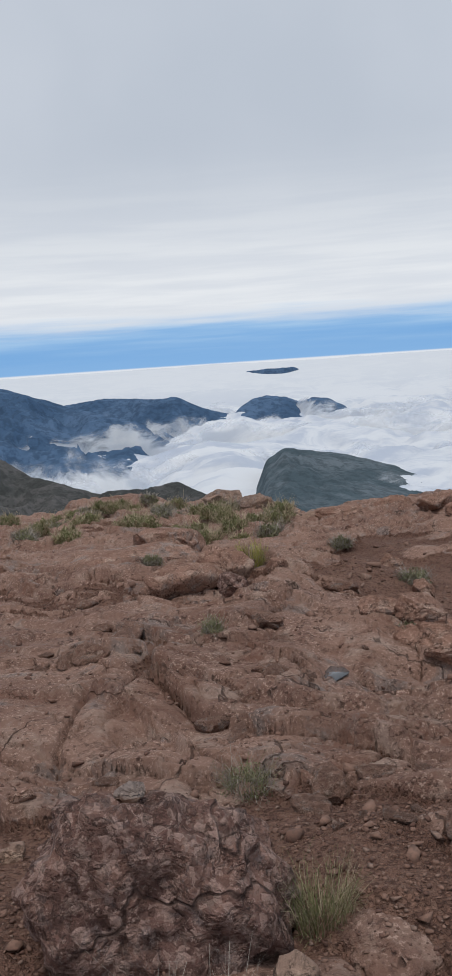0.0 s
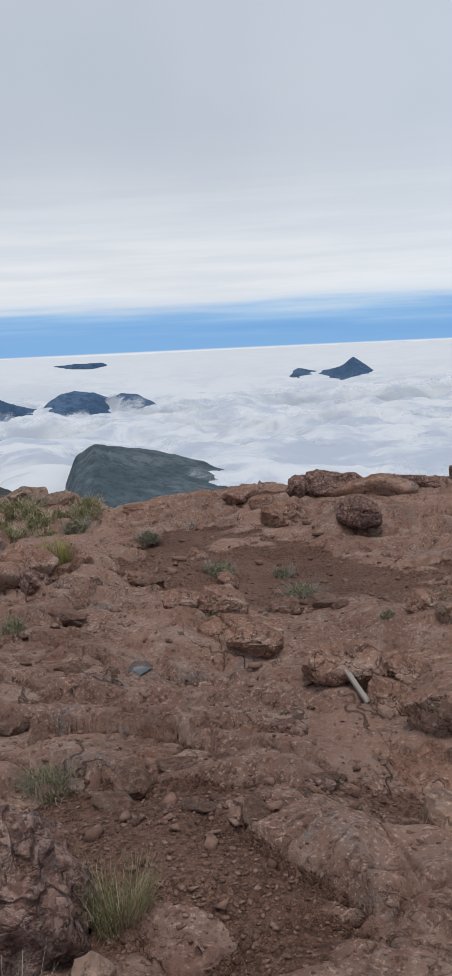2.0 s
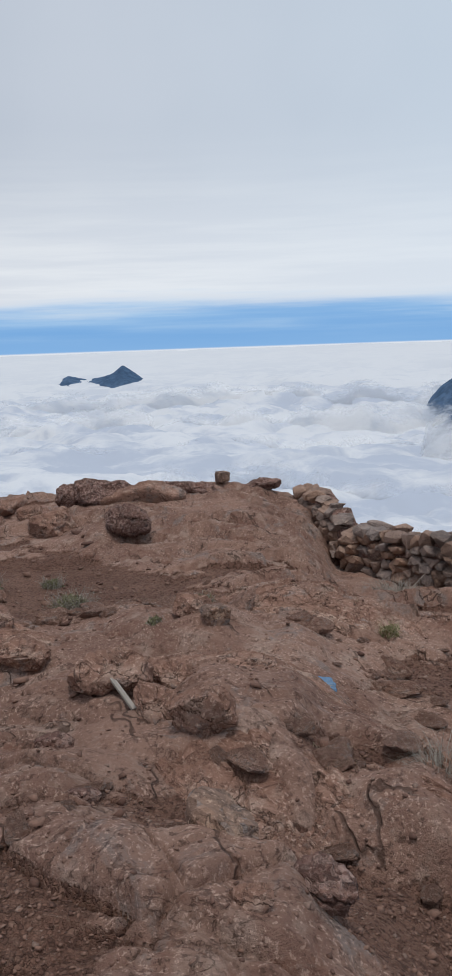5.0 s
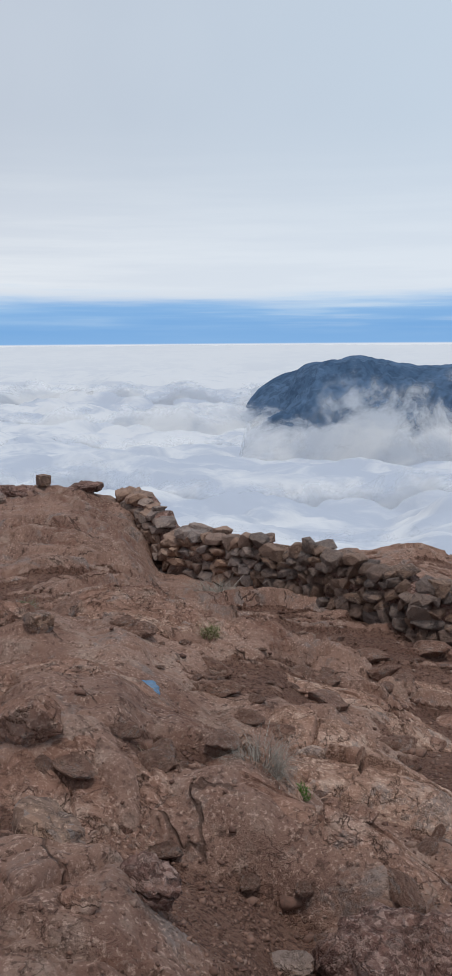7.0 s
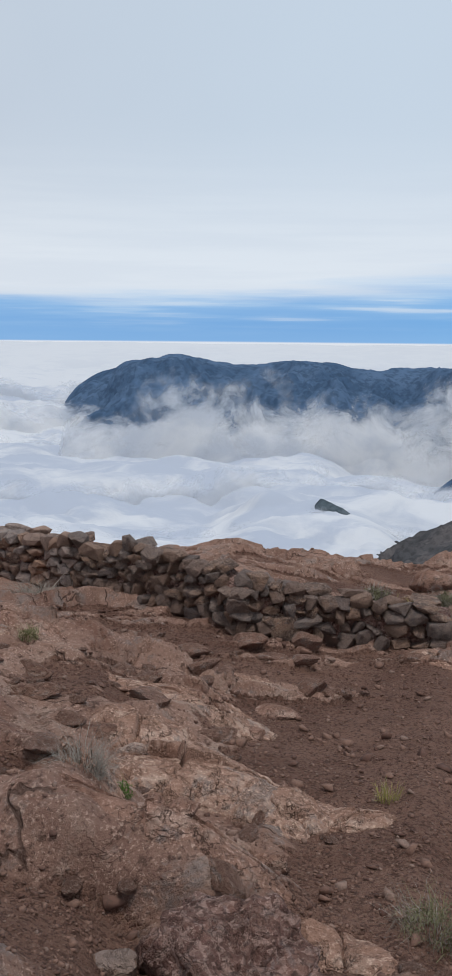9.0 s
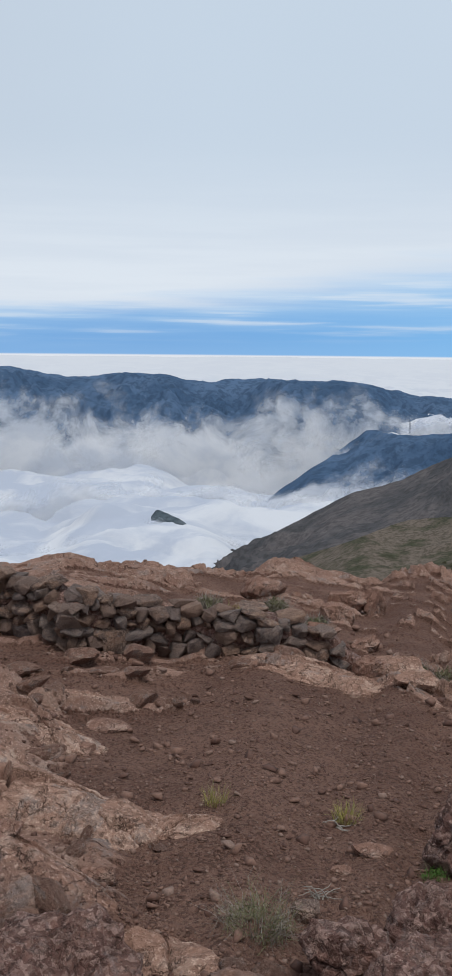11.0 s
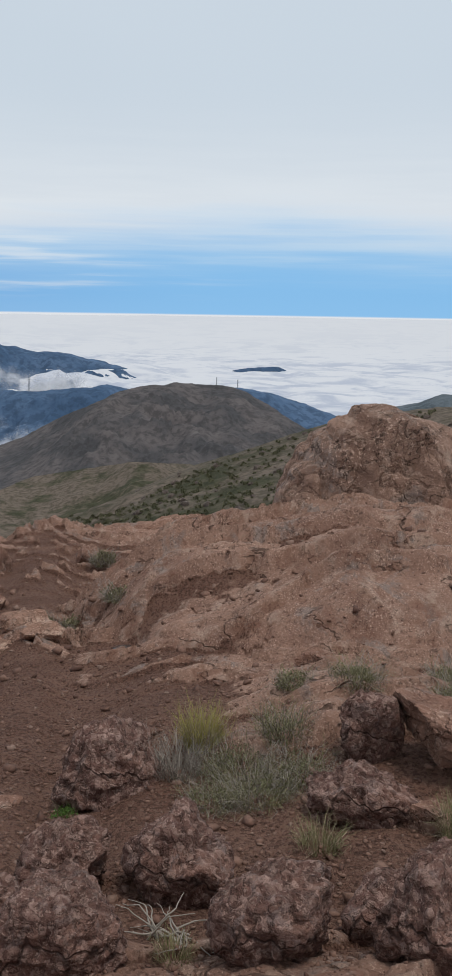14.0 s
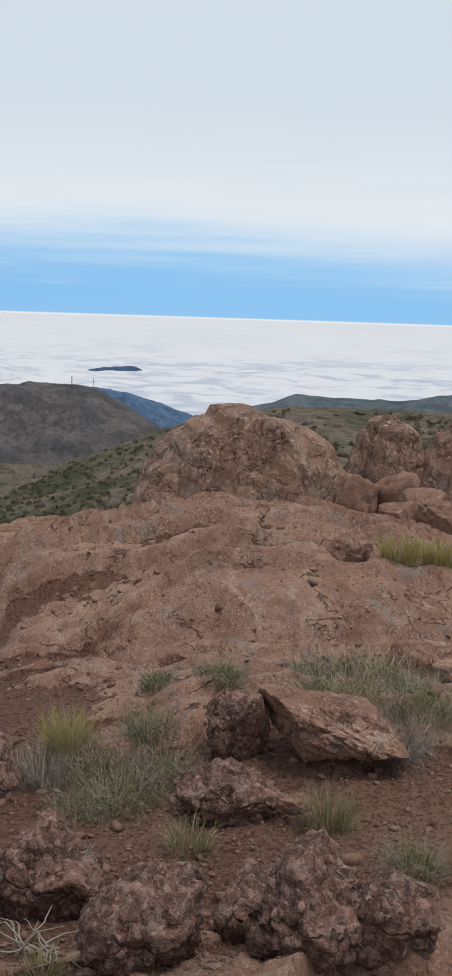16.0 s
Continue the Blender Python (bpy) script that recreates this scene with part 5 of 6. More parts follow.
    lay(s_niche + 0.15, 0.07, 0.09, 0.20, 0.14, -0.03)
    lay(s_niche + 0.02, 0.21, 0.34, 0.09, 0.24, -0.03)
    me = bpy.data.meshes.new("far_stones")
    rubble.to_mesh(me)
    rubble.free()
    me.materials.append(ROCK_WALL)
    far_stones = new("far_stones", me)
    far_stones.parent = wall
    tagged(far_stones, kind="stuff")
    return count


stone_wall()


# ---- plants ----


def make_leaf(name, a, b, tip=None):
    s = Shade(name, 0.75, 0.2)
    c = s.mix(s.island(), a, b)
    c = s.mix(s.math("MULTIPLY", s.random(), 0.35), c, tip or b)
    s.colour(c)
    return s.mat


LEAF_GREY = make_leaf("grey_green_leaf", (0.120, 0.118, 0.060), (0.265, 0.250, 0.150), (0.21, 0.20, 0.115))
LEAF_OLIVE = make_leaf("olive_leaf", (0.115, 0.125, 0.050), (0.260, 0.240, 0.120))
LEAF_GREEN = make_leaf("fresh_green_leaf", (0.055, 0.130, 0.025), (0.130, 0.220, 0.050))
LEAF_YELLOW = make_leaf("yellow_green_blade", (0.230, 0.235, 0.055), (0.420, 0.360, 0.120))
STRAW = make_leaf("dry_straw", (0.270, 0.205, 0.130), (0.450, 0.370, 0.250))
TWIG = make_leaf("grey_dead_twig", (0.185, 0.155, 0.130), (0.350, 0.310, 0.265))
SCRUB = make_leaf("dark_scrub_leaf", (0.065, 0.072, 0.036), (0.140, 0.132, 0.075))


def blades(rng, n, wide, tall, thick, lean=0.6, bend=0.35, bare=0.3, crook=0.045):
    """Curved tapered blades that rise from a small foot and spread outwards."""
    ang = rng.uniform(0, 2 * math.pi, n)
    foot = bare * wide * 0.5 * np.sqrt(rng.uniform(0, 1, n))
    out = np.stack([np.cos(ang), np.sin(ang), 0 * ang], 1)
    size = tall * rng.uniform(0.22, 1.10, n)
    spread = (wide * 0.5 - foot) * rng.uniform(0.1, 1.0, n) ** (1 / max(lean, 0.05))
    side = np.stack([-np.sin(ang + rng.normal(0, 0.8, n)), np.cos(ang + rng.normal(0, 0.8, n)), 0 * ang], 1)
    verts = []
    for k, t in enumerate((0.0, 0.4, 0.75, 1.0)):
        centre = out * (foot + spread * t ** (1 + bend))[:, None]
        centre[:, 2] = size * (t - 0.25 * t * t * (spread / (size + 1e-6)).clip(0, 1.2)) - 0.01
        centre += rng.normal(0, crook * wide, (n, 3)) * t
        w = (thick * (1.0, 0.85, 0.55, 0.12)[k])
        verts += [centre - side * w, centre + side * w]
    v = np.stack(verts, 1)
    base = np.arange(n)[:, None, None] * 8
    f = base + np.array([[0, 1, 3, 2], [2, 3, 5, 4], [4, 5, 7, 6]])[None]
    return v.reshape(-1, 3), f.reshape(-1, 4)


def leaves(rng, n, wide, tall, size, hollow=0.35):
    """Small leaves through an uneven half-round crown."""
    d = rng.normal(size=(n, 3))
    d /= np.linalg.norm(d, axis=1, keepdims=True)
    d[:, 2] = np.abs(d[:, 2])
    lump = 0.72 + 0.38 * fractal(*(d * 2.1 + rng.uniform(0, 50)).T, octaves=2, seed=int(rng.integers(99)))
    reach = rng.uniform(hollow, 1.0, n) ** 0.6 * lump
    c = d * reach[:, None] * np.array([wide / 2, wide / 2, tall])
    u = rng.normal(size=(n, 3))
    u[:, 2] = np.abs(u[:, 2]) + 0.4
    u /= np.linalg.norm(u, axis=1, keepdims=True)
    w = np.cross(u, rng.normal(size=(n, 3)))
    w /= np.linalg.norm(w, axis=1, keepdims=True)
    s = size * rng.uniform(0.6, 1.4, n)[:, None]
    v = np.stack([c - u * s, c + w * s * 0.32, c + u * s, c - w * s * 0.32], 1)
    return v.reshape(-1, 3), (np.arange(n)[:, None] * 4 + np.arange(4)).reshape(-1, 4)


PLANTS = dict(
    bush=("shrub", "shrub", (("foliage", "leaf", LEAF_GREY, 1.0), ("dry_brush", "blade", TWIG, 0.5))),
    olive=("shrub", "shrub", (("foliage", "leaf", LEAF_OLIVE, 1.0), ("dry_brush", "blade", STRAW, 0.4))),
    green=("green_plant", "plant", (("foliage", "leaf", LEAF_GREEN, 1.0), ("dry_brush", "blade", LEAF_OLIVE, 0.2))),
    grass=("grass_tuft", "grass", (("green_clump", "blade", LEAF_OLIVE, 1.0), ("dry_clump", "blade", STRAW, 0.55))),
    yellow=("grass_tuft", "grass", (("green_clump", "blade", LEAF_YELLOW, 1.0), ("dry_clump", "blade", STRAW, 0.5))),
    spiky=("shrub", "shrub", (("foliage", "leaf", LEAF_GREY, 1.7), ("leafy_brush", "blade", LEAF_OLIVE, 0.3), ("dry_brush", "blade", TWIG, 0.55))),
    dry=("dry_shrub", "shrub", (("dry_brush", "blade", TWIG, 1.0),)),
)


def plant(kind, bearing, distance, wide, tall, label, seed, group="", full=1.0, base=None):
    x, y = at(bearing, distance)
    name, category, pieces = PLANTS[kind]
    rng = np.random.default_rng(seed)
    wide = wide * (1.3 if kind in ("spiky", "dry") else 1.1)
    root = tagged(new(name), label, category, group)
    root.matrix_world = pose(x, y, (ground_z(x, y) if base is None else base) - 0.01, 0, 0, seed * 47.0)
    grainy = max(0.0011, distance * 0.00036)
    for part_name, shape, material, share in pieces:
        if shape == "leaf":
            n = int(min(3600, 700 * full * share * (wide / 0.3) ** 0.7))
            v, f = leaves(rng, n, wide, tall, max(0.007, grainy * 4.4))
        else:
            n = int(min(900, 330 * full * share * (wide / 0.3) ** 0.7))
            v, f = blades(rng, n, wide, tall * (1.08 if kind in ("grass", "yellow", "dry") else 0.95), grainy, lean=1.5 if kind in ("grass", "yellow") else 2.6, bare=0.55, crook=0.06 if kind in ("grass", "yellow") else 0.10)
        mesh_object(part_name, v, f, material, root, smooth=False)
    return root


def branches(bearing, distance, wide, tall, label, seed, count=9, thick=0.006):
    """Bleached, twisting dead branches lying on the ground."""
    x, y = at(bearing, distance)
    rng = np.random.default_rng(seed)
    ob = new("dead_branches")
    tagged(ob, label, "branch")
    ob.matrix_world = pose(x, y, ground_z(x, y), 0, 0, -bearing)
    for k in range(count):
        pts = [np.array([rng.uniform(-0.25, 0.25) * wide, rng.uniform(-0.1, 0.1) * wide, 0.0])]
        way = np.array([rng.normal(0, 1), rng.normal(0, 0.6), rng.uniform(0.3, 0.9)])
        for _ in range(9):
            way = way / np.linalg.norm(way) + rng.normal(0, 0.25, 3)
            way[2] -= 0.10
            pts.append(pts[-1] + way / np.linalg.norm(way) * wide * 0.075)
            pts[-1][2] = np.clip(pts[-1][2], 0.006, tall)
        pts = np.array(pts)
        verts = []
        for i, p in enumerate(pts):
            fwd = pts[min(i + 1, 9)] - pts[max(i - 1, 0)]
            a = np.cross(fwd, (0.3, 0.2, 1.0))
            a /= np.linalg.norm(a) + 1e-9
            b = np.cross(fwd, a)
            b /= np.linalg.norm(b) + 1e-9
            w = thick * (1.1 - 0.09 * i)
            verts += [p + w * (a * math.cos(q) + b * math.sin(q)) for q in (0, 1.257, 2.513, 3.770, 5.027)]
        mesh_object("branch", verts, grid_faces(10, 5, True), TWIG, ob)
    return ob


# beside the start
plant("spiky", 0.2, 3.75, 0.25, 0.17, "small olive-green shrub growing in a rock seam", 301, full=0.8)
plant("grass", 4.5, 2.55, 0.27, 0.19, "tuft of green and straw-dry grass beside the boulder", 302, full=0.85)
plant("dry", -4.6, 2.18, 0.34, 0.20, "bare thin dry twigs in front of the boulder", 303, full=0.35)
plant("dry", -10.8, 2.45, 0.22, 0.12, "grey dead shrub at the boulder's foot", 304, full=0.9)
plant("spiky", -1.4, 6.15, 0.18, 0.14, "small grey shrub on bedrock", 305, full=0.6)
plant("bush", 7.0, 13.3, 0.42, 0.20, "low grey-green shrub on red dirt", 306)
plant("bush", 11.3, 10.1, 0.44, 0.20, "low grey-green shrub beside a small rock", 307)
plant("bush", 10.9, 6.3, 0.18, 0.10, "low grey-green shrub under a rock", 308)
plant("yellow", 1.3, 10.0, 0.40, 0.28, "dry yellowish grass between rocks", 309, full=0.6)
plant("bush", -5.0, 10.4, 0.3, 0.16, "low grey shrub on bedrock", 310)
plant("bush", 16.7, 9.0, 0.50, 0.22, "grey-green cushion shrub with dry edge on red dirt", 311)
plant("bush", 15.4, 10.2, 0.28, 0.16, "small grey-green shrub on red dirt", 312)
plant("spiky", 25.0, 7.35, 0.17, 0.11, "small grey-green shrub on red dirt", 313)
plant("bush", 22.0, 6.1, 0.13, 0.08, "small grey-green shrub between rocks", 314)
plant("olive", 33.6, 3.9, 0.20, 0.09, "small green plant in a gravel pocket", 315)
plant("bush", 30.9, 7.1, 0.18, 0.08, "small grey shrub on bedrock", 316)
plant("olive", 36.7, 6.85, 0.20, 0.13, "small green shrub below a rock hump", 317)
plant("dry", 40.4, 3.95, 0.30, 0.15, "dry grey-brown shrub under the outcrop", 318, full=1.2)
plant("green", 43.2, 4.05, 0.11, 0.11, "bright green leafy plant under the outcrop", 319)
plant("green", 45.2, 3.98, 0.11, 0.05, "low bright green plant under the outcrop", 320)
plant("dry", 36.8, 10.8, 0.5, 0.2, "dry grass at the foot of the stone wall", 321, full=0.8)
plant("yellow", 60.3, 5.0, 0.18, 0.14, "small dry grass tuft on gravel", 322, full=0.35)
plant("spiky", 64.2, 3.46, 0.32, 0.20, "grey-green shrub with dry twigs on gravel", 323, full=0.9)
plant("yellow", 69.0, 5.05, 0.20, 0.13, "small straw-coloured grass tuft on gravel", 324, full=0.6)
plant("green", 75.2, 4.35, 0.17, 0.10, "small green plant at a boulder's foot", 325)
plant("yellow", 83.9, 5.0, 0.34, 0.25, "yellow-green grass tuft amid grey shrubs", 326, full=1.2)
plant("spiky", 86.5, 4.75, 0.40, 0.24, "grey-green shrub around a grass tuft", 327, full=1.4)
plant("dry", 82.4, 4.75, 0.34, 0.24, "dry straw-coloured shrub beside a boulder", 328, full=1.2)
plant("spiky", 88.2, 4.4, 0.40, 0.18, "low pale grey-green shrub", 329, full=1.4)
plant("spiky", 89.3, 4.95, 0.32, 0.24, "grey-green shrub on gravel", 330)
plant("bush", 71.9, 9.9, 0.34, 0.19, "round grey-green shrub beside pale slabs", 331)
plant("bush", 73.8, 9.8, 0.38, 0.20, "round grey-green shrub beside pale slabs", 332)
plant("bush", 76.8, 9.6, 0.48, 0.20, "low grey shrub below the bedrock rise", 333)
plant("bush", 75.2, 14.8, 0.5, 0.32, "grey-green shrub near the slope's rim", 334)
plant("bush", 58.3, 13.6, 0.5, 0.28, "round grey-green shrub beyond the wall", 335)
plant("bush", 62.6, 13.2, 0.5, 0.26, "round grey-green shrub beyond the wall", 336)
plant("yellow", 60.2, 13.0, 0.6, 0.2, "dry yellow grass beyond the wall", 337, full=0.6)
plant("bush", 65.3, 12.6, 0.4, 0.22, "grey-green shrub among rocks", 338)
plant("spiky", 89.5, 5.8, 0.27, 0.14, "low grey-green shrub on bedrock", 339)
plant("spiky", 93.5, 5.8, 0.36, 0.18, "low grey-green shrub on bedrock", 340)
plant("spiky", 99.0, 6.1, 0.30, 0.24, "grey-green shrub at the rise's foot", 341)
plant("olive", 102.2, 5.3, 0.42, 0.26, "green shrub behind the tilted slab", 342)
plant("spiky", 101.6, 6.15, 0.42, 0.22, "grey-green shrub at the rise's foot", 343)
plant("spiky", 104.8, 5.8, 0.45, 0.24, "grey-green shrub at the rise's foot", 344)
plant("grass", 93.0, 3.8, 0.28, 0.16, "dry green grass between boulders", 345, full=0.6)
plant("grass", 101.8, 4.1, 0.30, 0.20, "green grass tuft beside the tilted slab", 346)
plant("green", 93.0, 3.15, 0.12, 0.06, "tiny green plant between boulders", 347)
plant("grass", 84.8, 2.82, 0.18, 0.12, "small green tuft among dead branches", 348, full=0.7)
plant("yellow", 103.3, 9.2, 0.5, 0.30, "yellow dry grass below the granite domes", 349)
plant("yellow", 105.6, 9.4, 0.45, 0.30, "yellow dry grass below the granite domes", 350)
plant("spiky", 107.8, 3.7, 0.28, 0.17, "grey-green shrub between boulders", 351)
plant("dry", 105.0, 5.0, 0.4, 0.18, "pale dry shrub on gravel", 352)
plant("spiky", 100.2, 5.7, 0.42, 0.2, "grey-green shrub behind the tilted slab", 353)
plant("olive", 103.4, 6.0, 0.4, 0.24, "green shrub at the rise's foot", 354)
plant("spiky", 106.3, 5.4, 0.5, 0.26, "grey-green shrub at the rise's foot", 355)
plant("spiky", 85.0, 4.35, 0.32, 0.14, "low pale grey-green shrub on gravel", 356)
plant("spiky", 90.8, 4.6, 0.36, 0.2, "low pale grey-green shrub on gravel", 357)
branches(83.9, 2.95, 0.34, 0.10, "bleached dead branches beside red boulders", 361, 18, 0.0042)
branches(68.2, 4.95, 0.22, 0.06, "bleached dead roots on gravel", 362, 8, 0.005)
branches(68.0, 3.9, 0.20, 0.05, "grey dead twigs on gravel", 363, 10, 0.004)

# the green belt along the plateau's rim
seeds = [plant("olive", -20, 22, 0.62, 0.34, "low green shrub on the plateau's rim", 371, "scrub on the rim"), plant("olive", -18, 21, 0.5, 0.3, "low green shrub on the plateau's rim", 372, "scrub on the rim"),
         plant("bush", -16, 22, 0.55, 0.28, "low grey-green shrub on the plateau's rim", 373, "scrub on the rim")]
belt = random.Random(9)
for n in range(64):
    b = belt.uniform(-13.5, 3.6)
    d = belt.uniform(17.0, 24.5) - (2.0 if b > -2 else 0)
    x, y = at(b, d)
    copy_thing(belt.choice(seeds), pose(x, y, ground_z(x, y) - 0.02, 0, 0, belt.uniform(0, 360)))


def scrub_slope(spots, count, seed, size, name, label):
    """Far scrub: loose clumps of leaves, past counting."""
    rng = np.random.default_rng(seed)
    flat = spots[4:60, 12:-12].reshape(-1, 3)
    pick = flat[rng.integers(0, len(flat), count)]
    keep = fractal(pick[:, 0] / 16, pick[:, 1] / 16, octaves=3, seed=8) > -0.18
    verts, faces, k = [], [], 0
    for p in pick[keep]:
        w = size * rng.uniform(0.5, 1.5)
        v, f = leaves(rng, 34, w, w * 0.55, w * 0.20, 0.5)
        verts.append(v + p + rng.normal(0, 0.4, 3) * (1, 1, 0))
        faces.append(f + k)
        k += len(v)
    ob = mesh_object(name, np.concatenate(verts), np.concatenate(faces), SCRUB, smooth=False)
    return tagged(ob, label, "shrubs", kind="stuff")


scrub_slope(SCRUB_SLOPE, 2600, 381, 0.62, "hillside_scrub", "dark green scrub dotted over the slope")


def loose_stones(spots, count, seed):
    rng = np.random.default_rng(seed)
    flat = spots[4:60, 40:-8].reshape(-1, 3)
    verts, faces, k = [], [], 0
    for p in flat[rng.integers(0, len(flat), count)]:
        w = rng.uniform(0.3, 1.3)
        v, f = rock_shape((w, w * 0.8, w * 0.7), int(rng.integers(1, 40)), 2, facets=9, blunt=0.1)
        verts.append(v + p)
        faces.append(f + k)
        k += len(v)
    ob = mesh_object("hillside_rocks", np.concatenate(verts), np.concatenate(faces), ROCK_HILL)
    return tagged(ob, "brown rocks strewn over the scrub slope", "rocks", kind="stuff")


loose_stones(SCRUB_SLOPE, 180, 382)


# ---- rain pools, stake, plank, marker, masts ----


def make_water():
    s = Shade("still_water", 0.04, 0.5)
    s.colour((0.10, 0.10, 0.105))
    s.bump(s.noise(30.0, 2), 0.05, 0.002)
    return s.mat


WATER = make_water()
for (b, d, long, wide), level in zip(POOLS, LEVELS):
    x, y = at(b, d)
    rng = np.random.default_rng(int(d * 100))
    n = 40
    ang = np.arange(n) * 2 * math.pi / n
    reach = 1 + 0.18 * np.sin(ang * 2 + rng.uniform(0, 6)) + 0.12 * np.sin(ang * 3 + rng.uniform(0, 6)) + 0.06 * np.sin(ang * 7 + 1)
    rim = np.stack([long * reach * np.cos(ang), 2.2 * wide * reach * np.sin(ang), 0 * ang], 1)
    v = np.concatenate([rim, rim * (0.9, 0.9, 1) + (0, 0, -0.012), rim * (0.02, 0.02, 1)])
    f = np.concatenate([grid_faces(2, n, True), np.stack([np.arange(n) + 2 * n, (np.arange(n) + 1) % n + 2 * n, (np.arange(n) + 1) % n, np.arange(n)], 1)])
    ob = mesh_object("rain_puddle", v, f, WATER, smooth=False)
    ob.matrix_world = pose(x, y, level + 0.004, 0, 0, -b)
    tagged(ob, "small grey rain puddle in a bedrock hollow", "puddle", "rain puddles")


def make_wood(name, a, b):
    s = Shade(name, 0.85, 0.2)
    s.colour(s.mix(s.band(s.noise(30.0, 5, 0.6, (1, 1, 0.12)), 0.35, 0.65), a, b))
    s.bump(s.noise(60.0, 4, 0.6, (1, 1, 0.1)), 0.5, 0.003)
    return s.mat


def bar(name, size, material, parent=None, seed=0):
    """A bevelled bar with slightly uneven faces, standing on its base."""
    bm = bmesh.new()
    bmesh.ops.create_cube(bm, size=1.0)
    bmesh.ops.scale(bm, vec=size, verts=bm.verts)
    bmesh.ops.bevel(bm, geom=bm.edges[:], offset=min(size) * 0.12, segments=2, affect="EDGES")
    rng = random.Random(seed)
    for v in bm.verts:
        v.co += Vector([rng.uniform(-1, 1) * min(size) * 0.05 for _ in range(3)]) + Vector((0, 0, size[2] / 2))
    me = bpy.data.meshes.new(name)
    bm.to_mesh(me)
    bm.free()
    me.materials.append(material)
    ob = new(name, me)
    ob.parent = parent
    return ob


x, y = at(0.7, 9.6)
stake = tagged(bar("wooden_stake", (0.045, 0.04, 0.26), make_wood("dark_wood", (0.035, 0.025, 0.02), (0.075, 0.055, 0.042)), seed=3), "short dark weathered wooden stake among rocks", "stake")
stake.matrix_world = pose(x, y, ground_z(x, y) - 0.03, 4, 5, 20)
x, y = at(20.9, 4.15)
plank = tagged(bar("plank", (0.026, 0.012, 0.24), make_wood("bleached_wood", (0.26, 0.23, 0.20), (0.40, 0.36, 0.32)), seed=4), "short bleached wooden plank leaning in a crevice", "plank")
plank.matrix_world = pose(x, y, ground_z(x, y) + 0.045, -58, 0, 16)
x, y = at(26.1, 14.6)
marker = tagged(bar("survey_marker", (0.20, 0.18, 0.17), ROCK_WALL, seed=5), "small squared grey stone marker on the knoll's crest", "marker")
marker.matrix_world = pose(x, y, ground_z(x, y) - 0.02, 0, 0, 12)

MAST = Shade("grey_mast_steel", 0.6, 0.4)
MAST.colour((0.10, 0.11, 0.13))


def mast(bearing, distance, foot, tall):
    x, y = at(bearing, distance)
    root = tagged(new("radio_mast"), "thin grey lattice radio mast on a hill crest", "mast", "masts on the hills")
    root.matrix_world = pose(x, y, foot, 0, 0, 20)
    half = tall * 0.035
    for sx, sy in ((-1, -1), (1, -1), (1, 1), (-1, 1)):
        leg = bar("leg", (tall * 0.02, tall * 0.02, tall), MAST.mat, root)
        leg.location = (sx * half, sy * half, 0)
    for k in range(5):
        brace = bar("brace", (half * 2.3, half * 2.3, tall * 0.012), MAST.mat, root)
        brace.location = (0, 0, tall * (0.16 + 0.19 * k))


def crest(bearing, distance, elevation):
    return 1.6 + distance * math.tan(radians(elevation))


mast(69.7, 1250, crest(69.7, 1250, -5.1), 20)
mast(81.1, 640, crest(81.1, 640, -4.72), 6.0)
mast(82.4, 640, crest(82.4, 640, -4.85), 6.0)


# ---- gravel ----


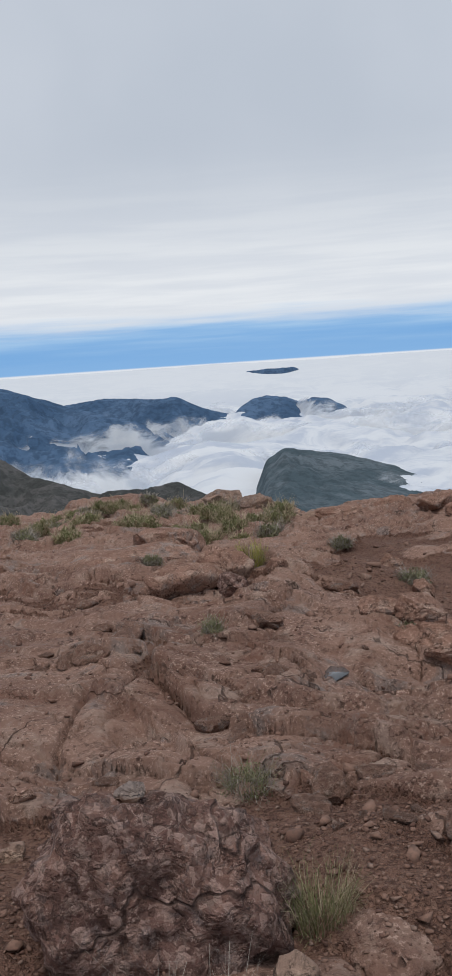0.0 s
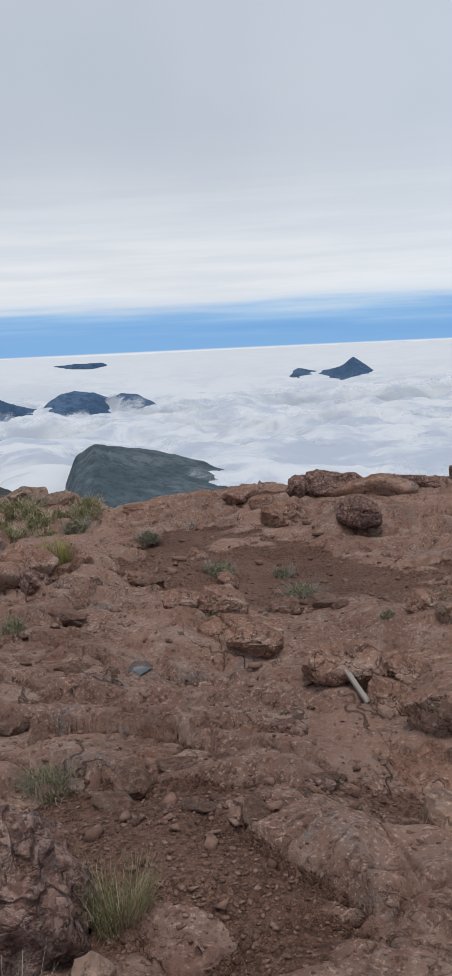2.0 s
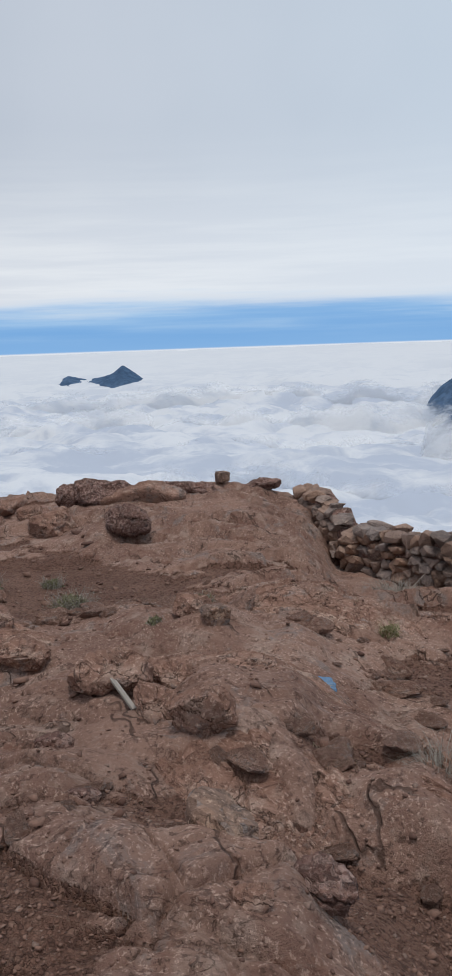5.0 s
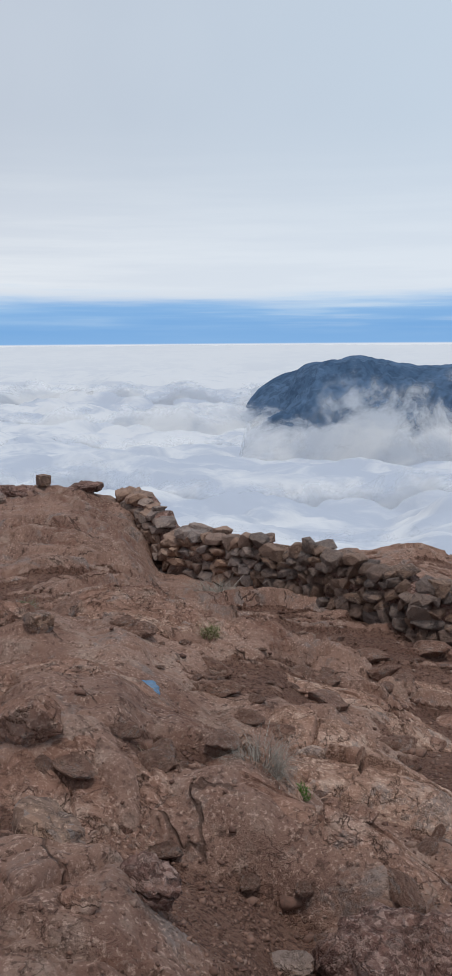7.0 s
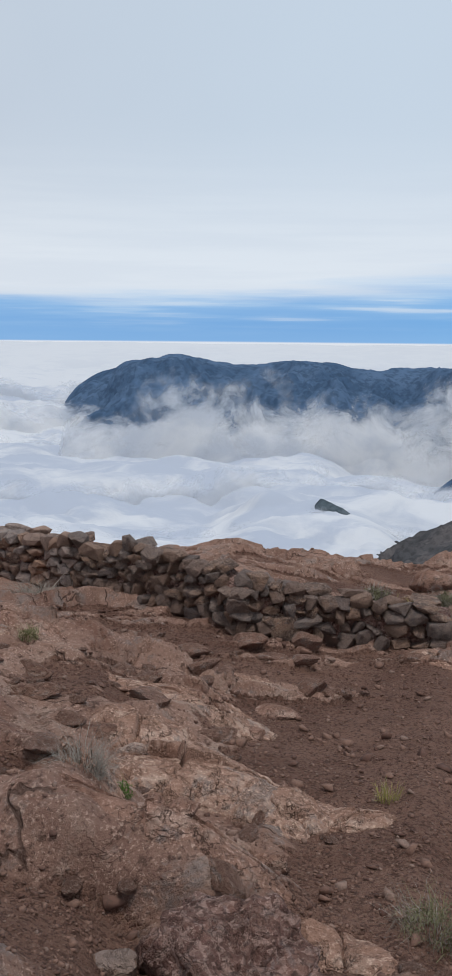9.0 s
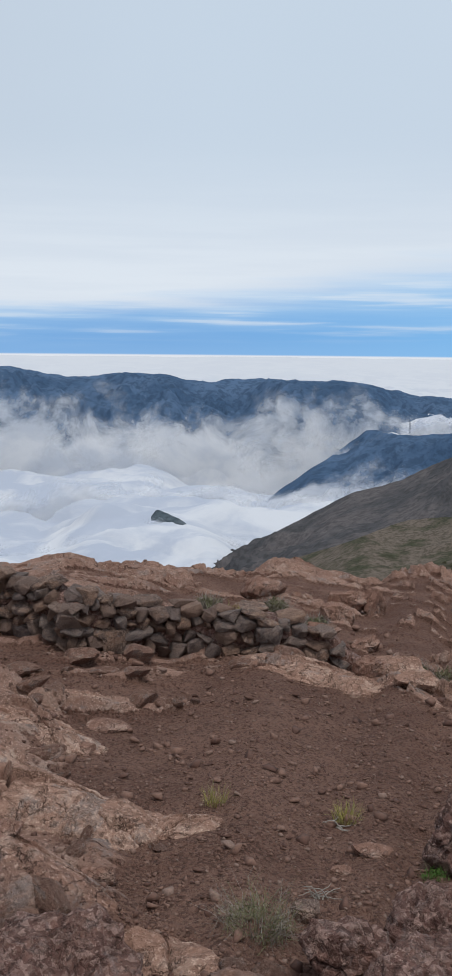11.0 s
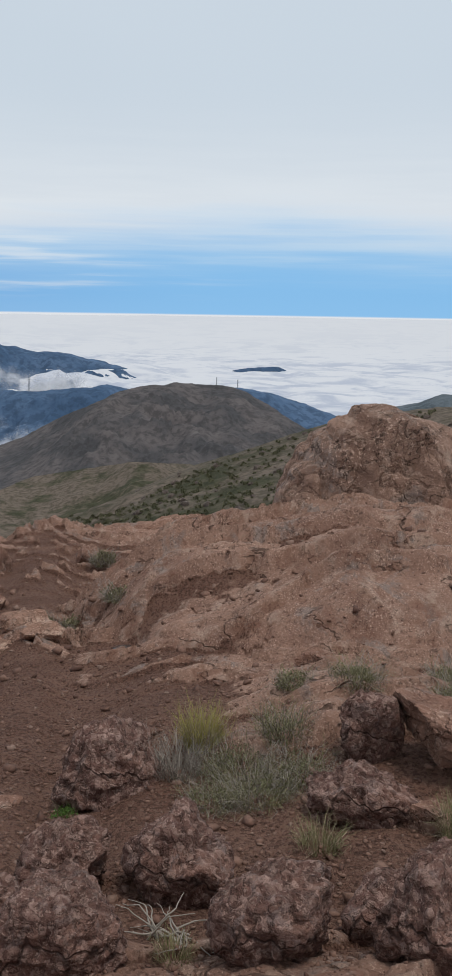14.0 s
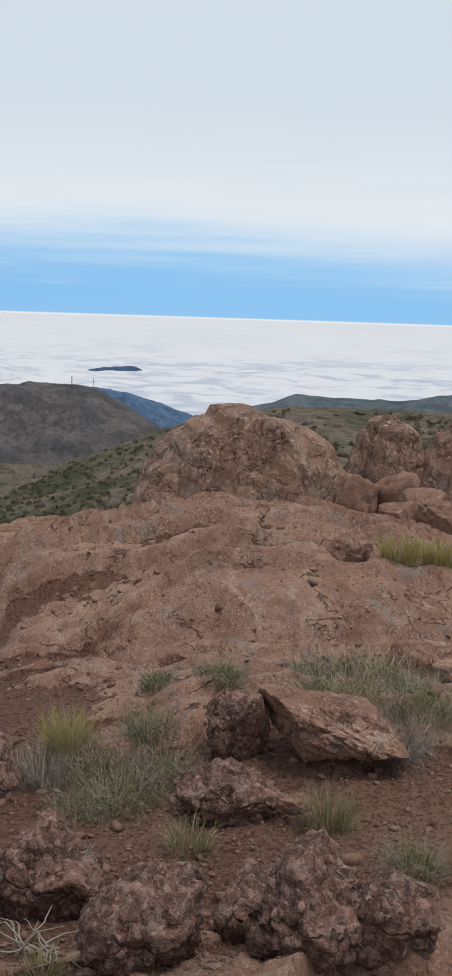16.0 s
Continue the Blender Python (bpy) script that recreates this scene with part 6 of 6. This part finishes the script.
def gravel(count, seed, near, far, small, large, name, label, spread=1.0):
    """Loose stones over the dirt and in the hollows of the bedrock."""
    rng = np.random.default_rng(seed)
    a, r = rng.uniform(-17, 109, count), near * (far / near) ** (rng.uniform(0, 1, count) ** spread)
    x, y = r * np.sin(np.radians(a)), r * np.cos(np.radians(a))
    z, bare, _ = ground_parts(x, y)
    keep = rng.uniform(0, 1, count) > np.clip(bare * 1.2 - 0.25, 0, 0.86)
    x, y, z, r = x[keep], y[keep], z[keep], r[keep]
    n = len(x)
    size = small * (large / small) ** (rng.uniform(0, 1, n) ** 2.2) * (0.65 + 0.11 * r)
    stretch = np.stack([rng.uniform(0.7, 1.3, n), rng.uniform(0.7, 1.3, n), rng.uniform(0.45, 0.9, n)], 1)
    turn = rng.uniform(0, 6.283, n)
    c, s = np.cos(turn)[:, None], np.sin(turn)[:, None]
    kind = rng.integers(0, 8, n)
    verts, tris, base = [], [], 0
    for k in range(8):
        bm = hull(600 + k, 9, 0.4)
        bmesh.ops.triangulate(bm, faces=bm.faces)
        bm.verts.index_update()
        d, faces = np.array([v.co for v in bm.verts]), np.array([[v.index for v in f.verts] for f in bm.faces])
        bm.free()
        m = kind == k
        v = d[None] * stretch[m][:, None] * size[m][:, None, None]
        v = np.stack([c[m] * v[..., 0] - s[m] * v[..., 1], s[m] * v[..., 0] + c[m] * v[..., 1], v[..., 2]], -1)
        v = v + np.stack([x[m], y[m], z[m] + size[m] * 0.10], -1)[:, None]
        verts.append(v.reshape(-1, 3))
        tris.append((faces[None] + (np.arange(m.sum()) * len(d))[:, None, None]).reshape(-1, 3) + base)
        base += len(verts[-1])
    v, f = np.concatenate(verts), np.concatenate(tris)
    ob = mesh_object(name, v.reshape(-1, 3), f.reshape(-1, 3), GRAVEL, smooth=False)
    return tagged(ob, label, "gravel", kind="stuff")


def make_gravel():
    s = Shade("gravel_stone", 0.93, 0.2)
    r = s.island()
    c = s.mix(s.band(r, 0.0, 0.6), (0.150, 0.082, 0.062), (0.285, 0.170, 0.125))
    c = s.mix(s.band(r, 0.80, 1.0), c, (0.33, 0.225, 0.175))
    c = s.mix(s.math("MULTIPLY", s.band(s.noise(60.0, 3, 0.6), 0.45, 0.65), 0.4), c, (0.10, 0.075, 0.062))
    s.colour(s.mix(1.0, c, (0.80, 0.78, 0.79), "MULTIPLY")).bump(s.noise(120.0, 3), 0.5, 0.004)
    return s.mat


GRAVEL = make_gravel()
gravel(46000, 391, 1.9, 10.5, 0.007, 0.026, "gravel", "red-brown angular gravel over the dirt")
gravel(3000, 392, 2.4, 13.0, 0.022, 0.075, "scattered_stones", "loose brown stones scattered over the ground", 0.8)
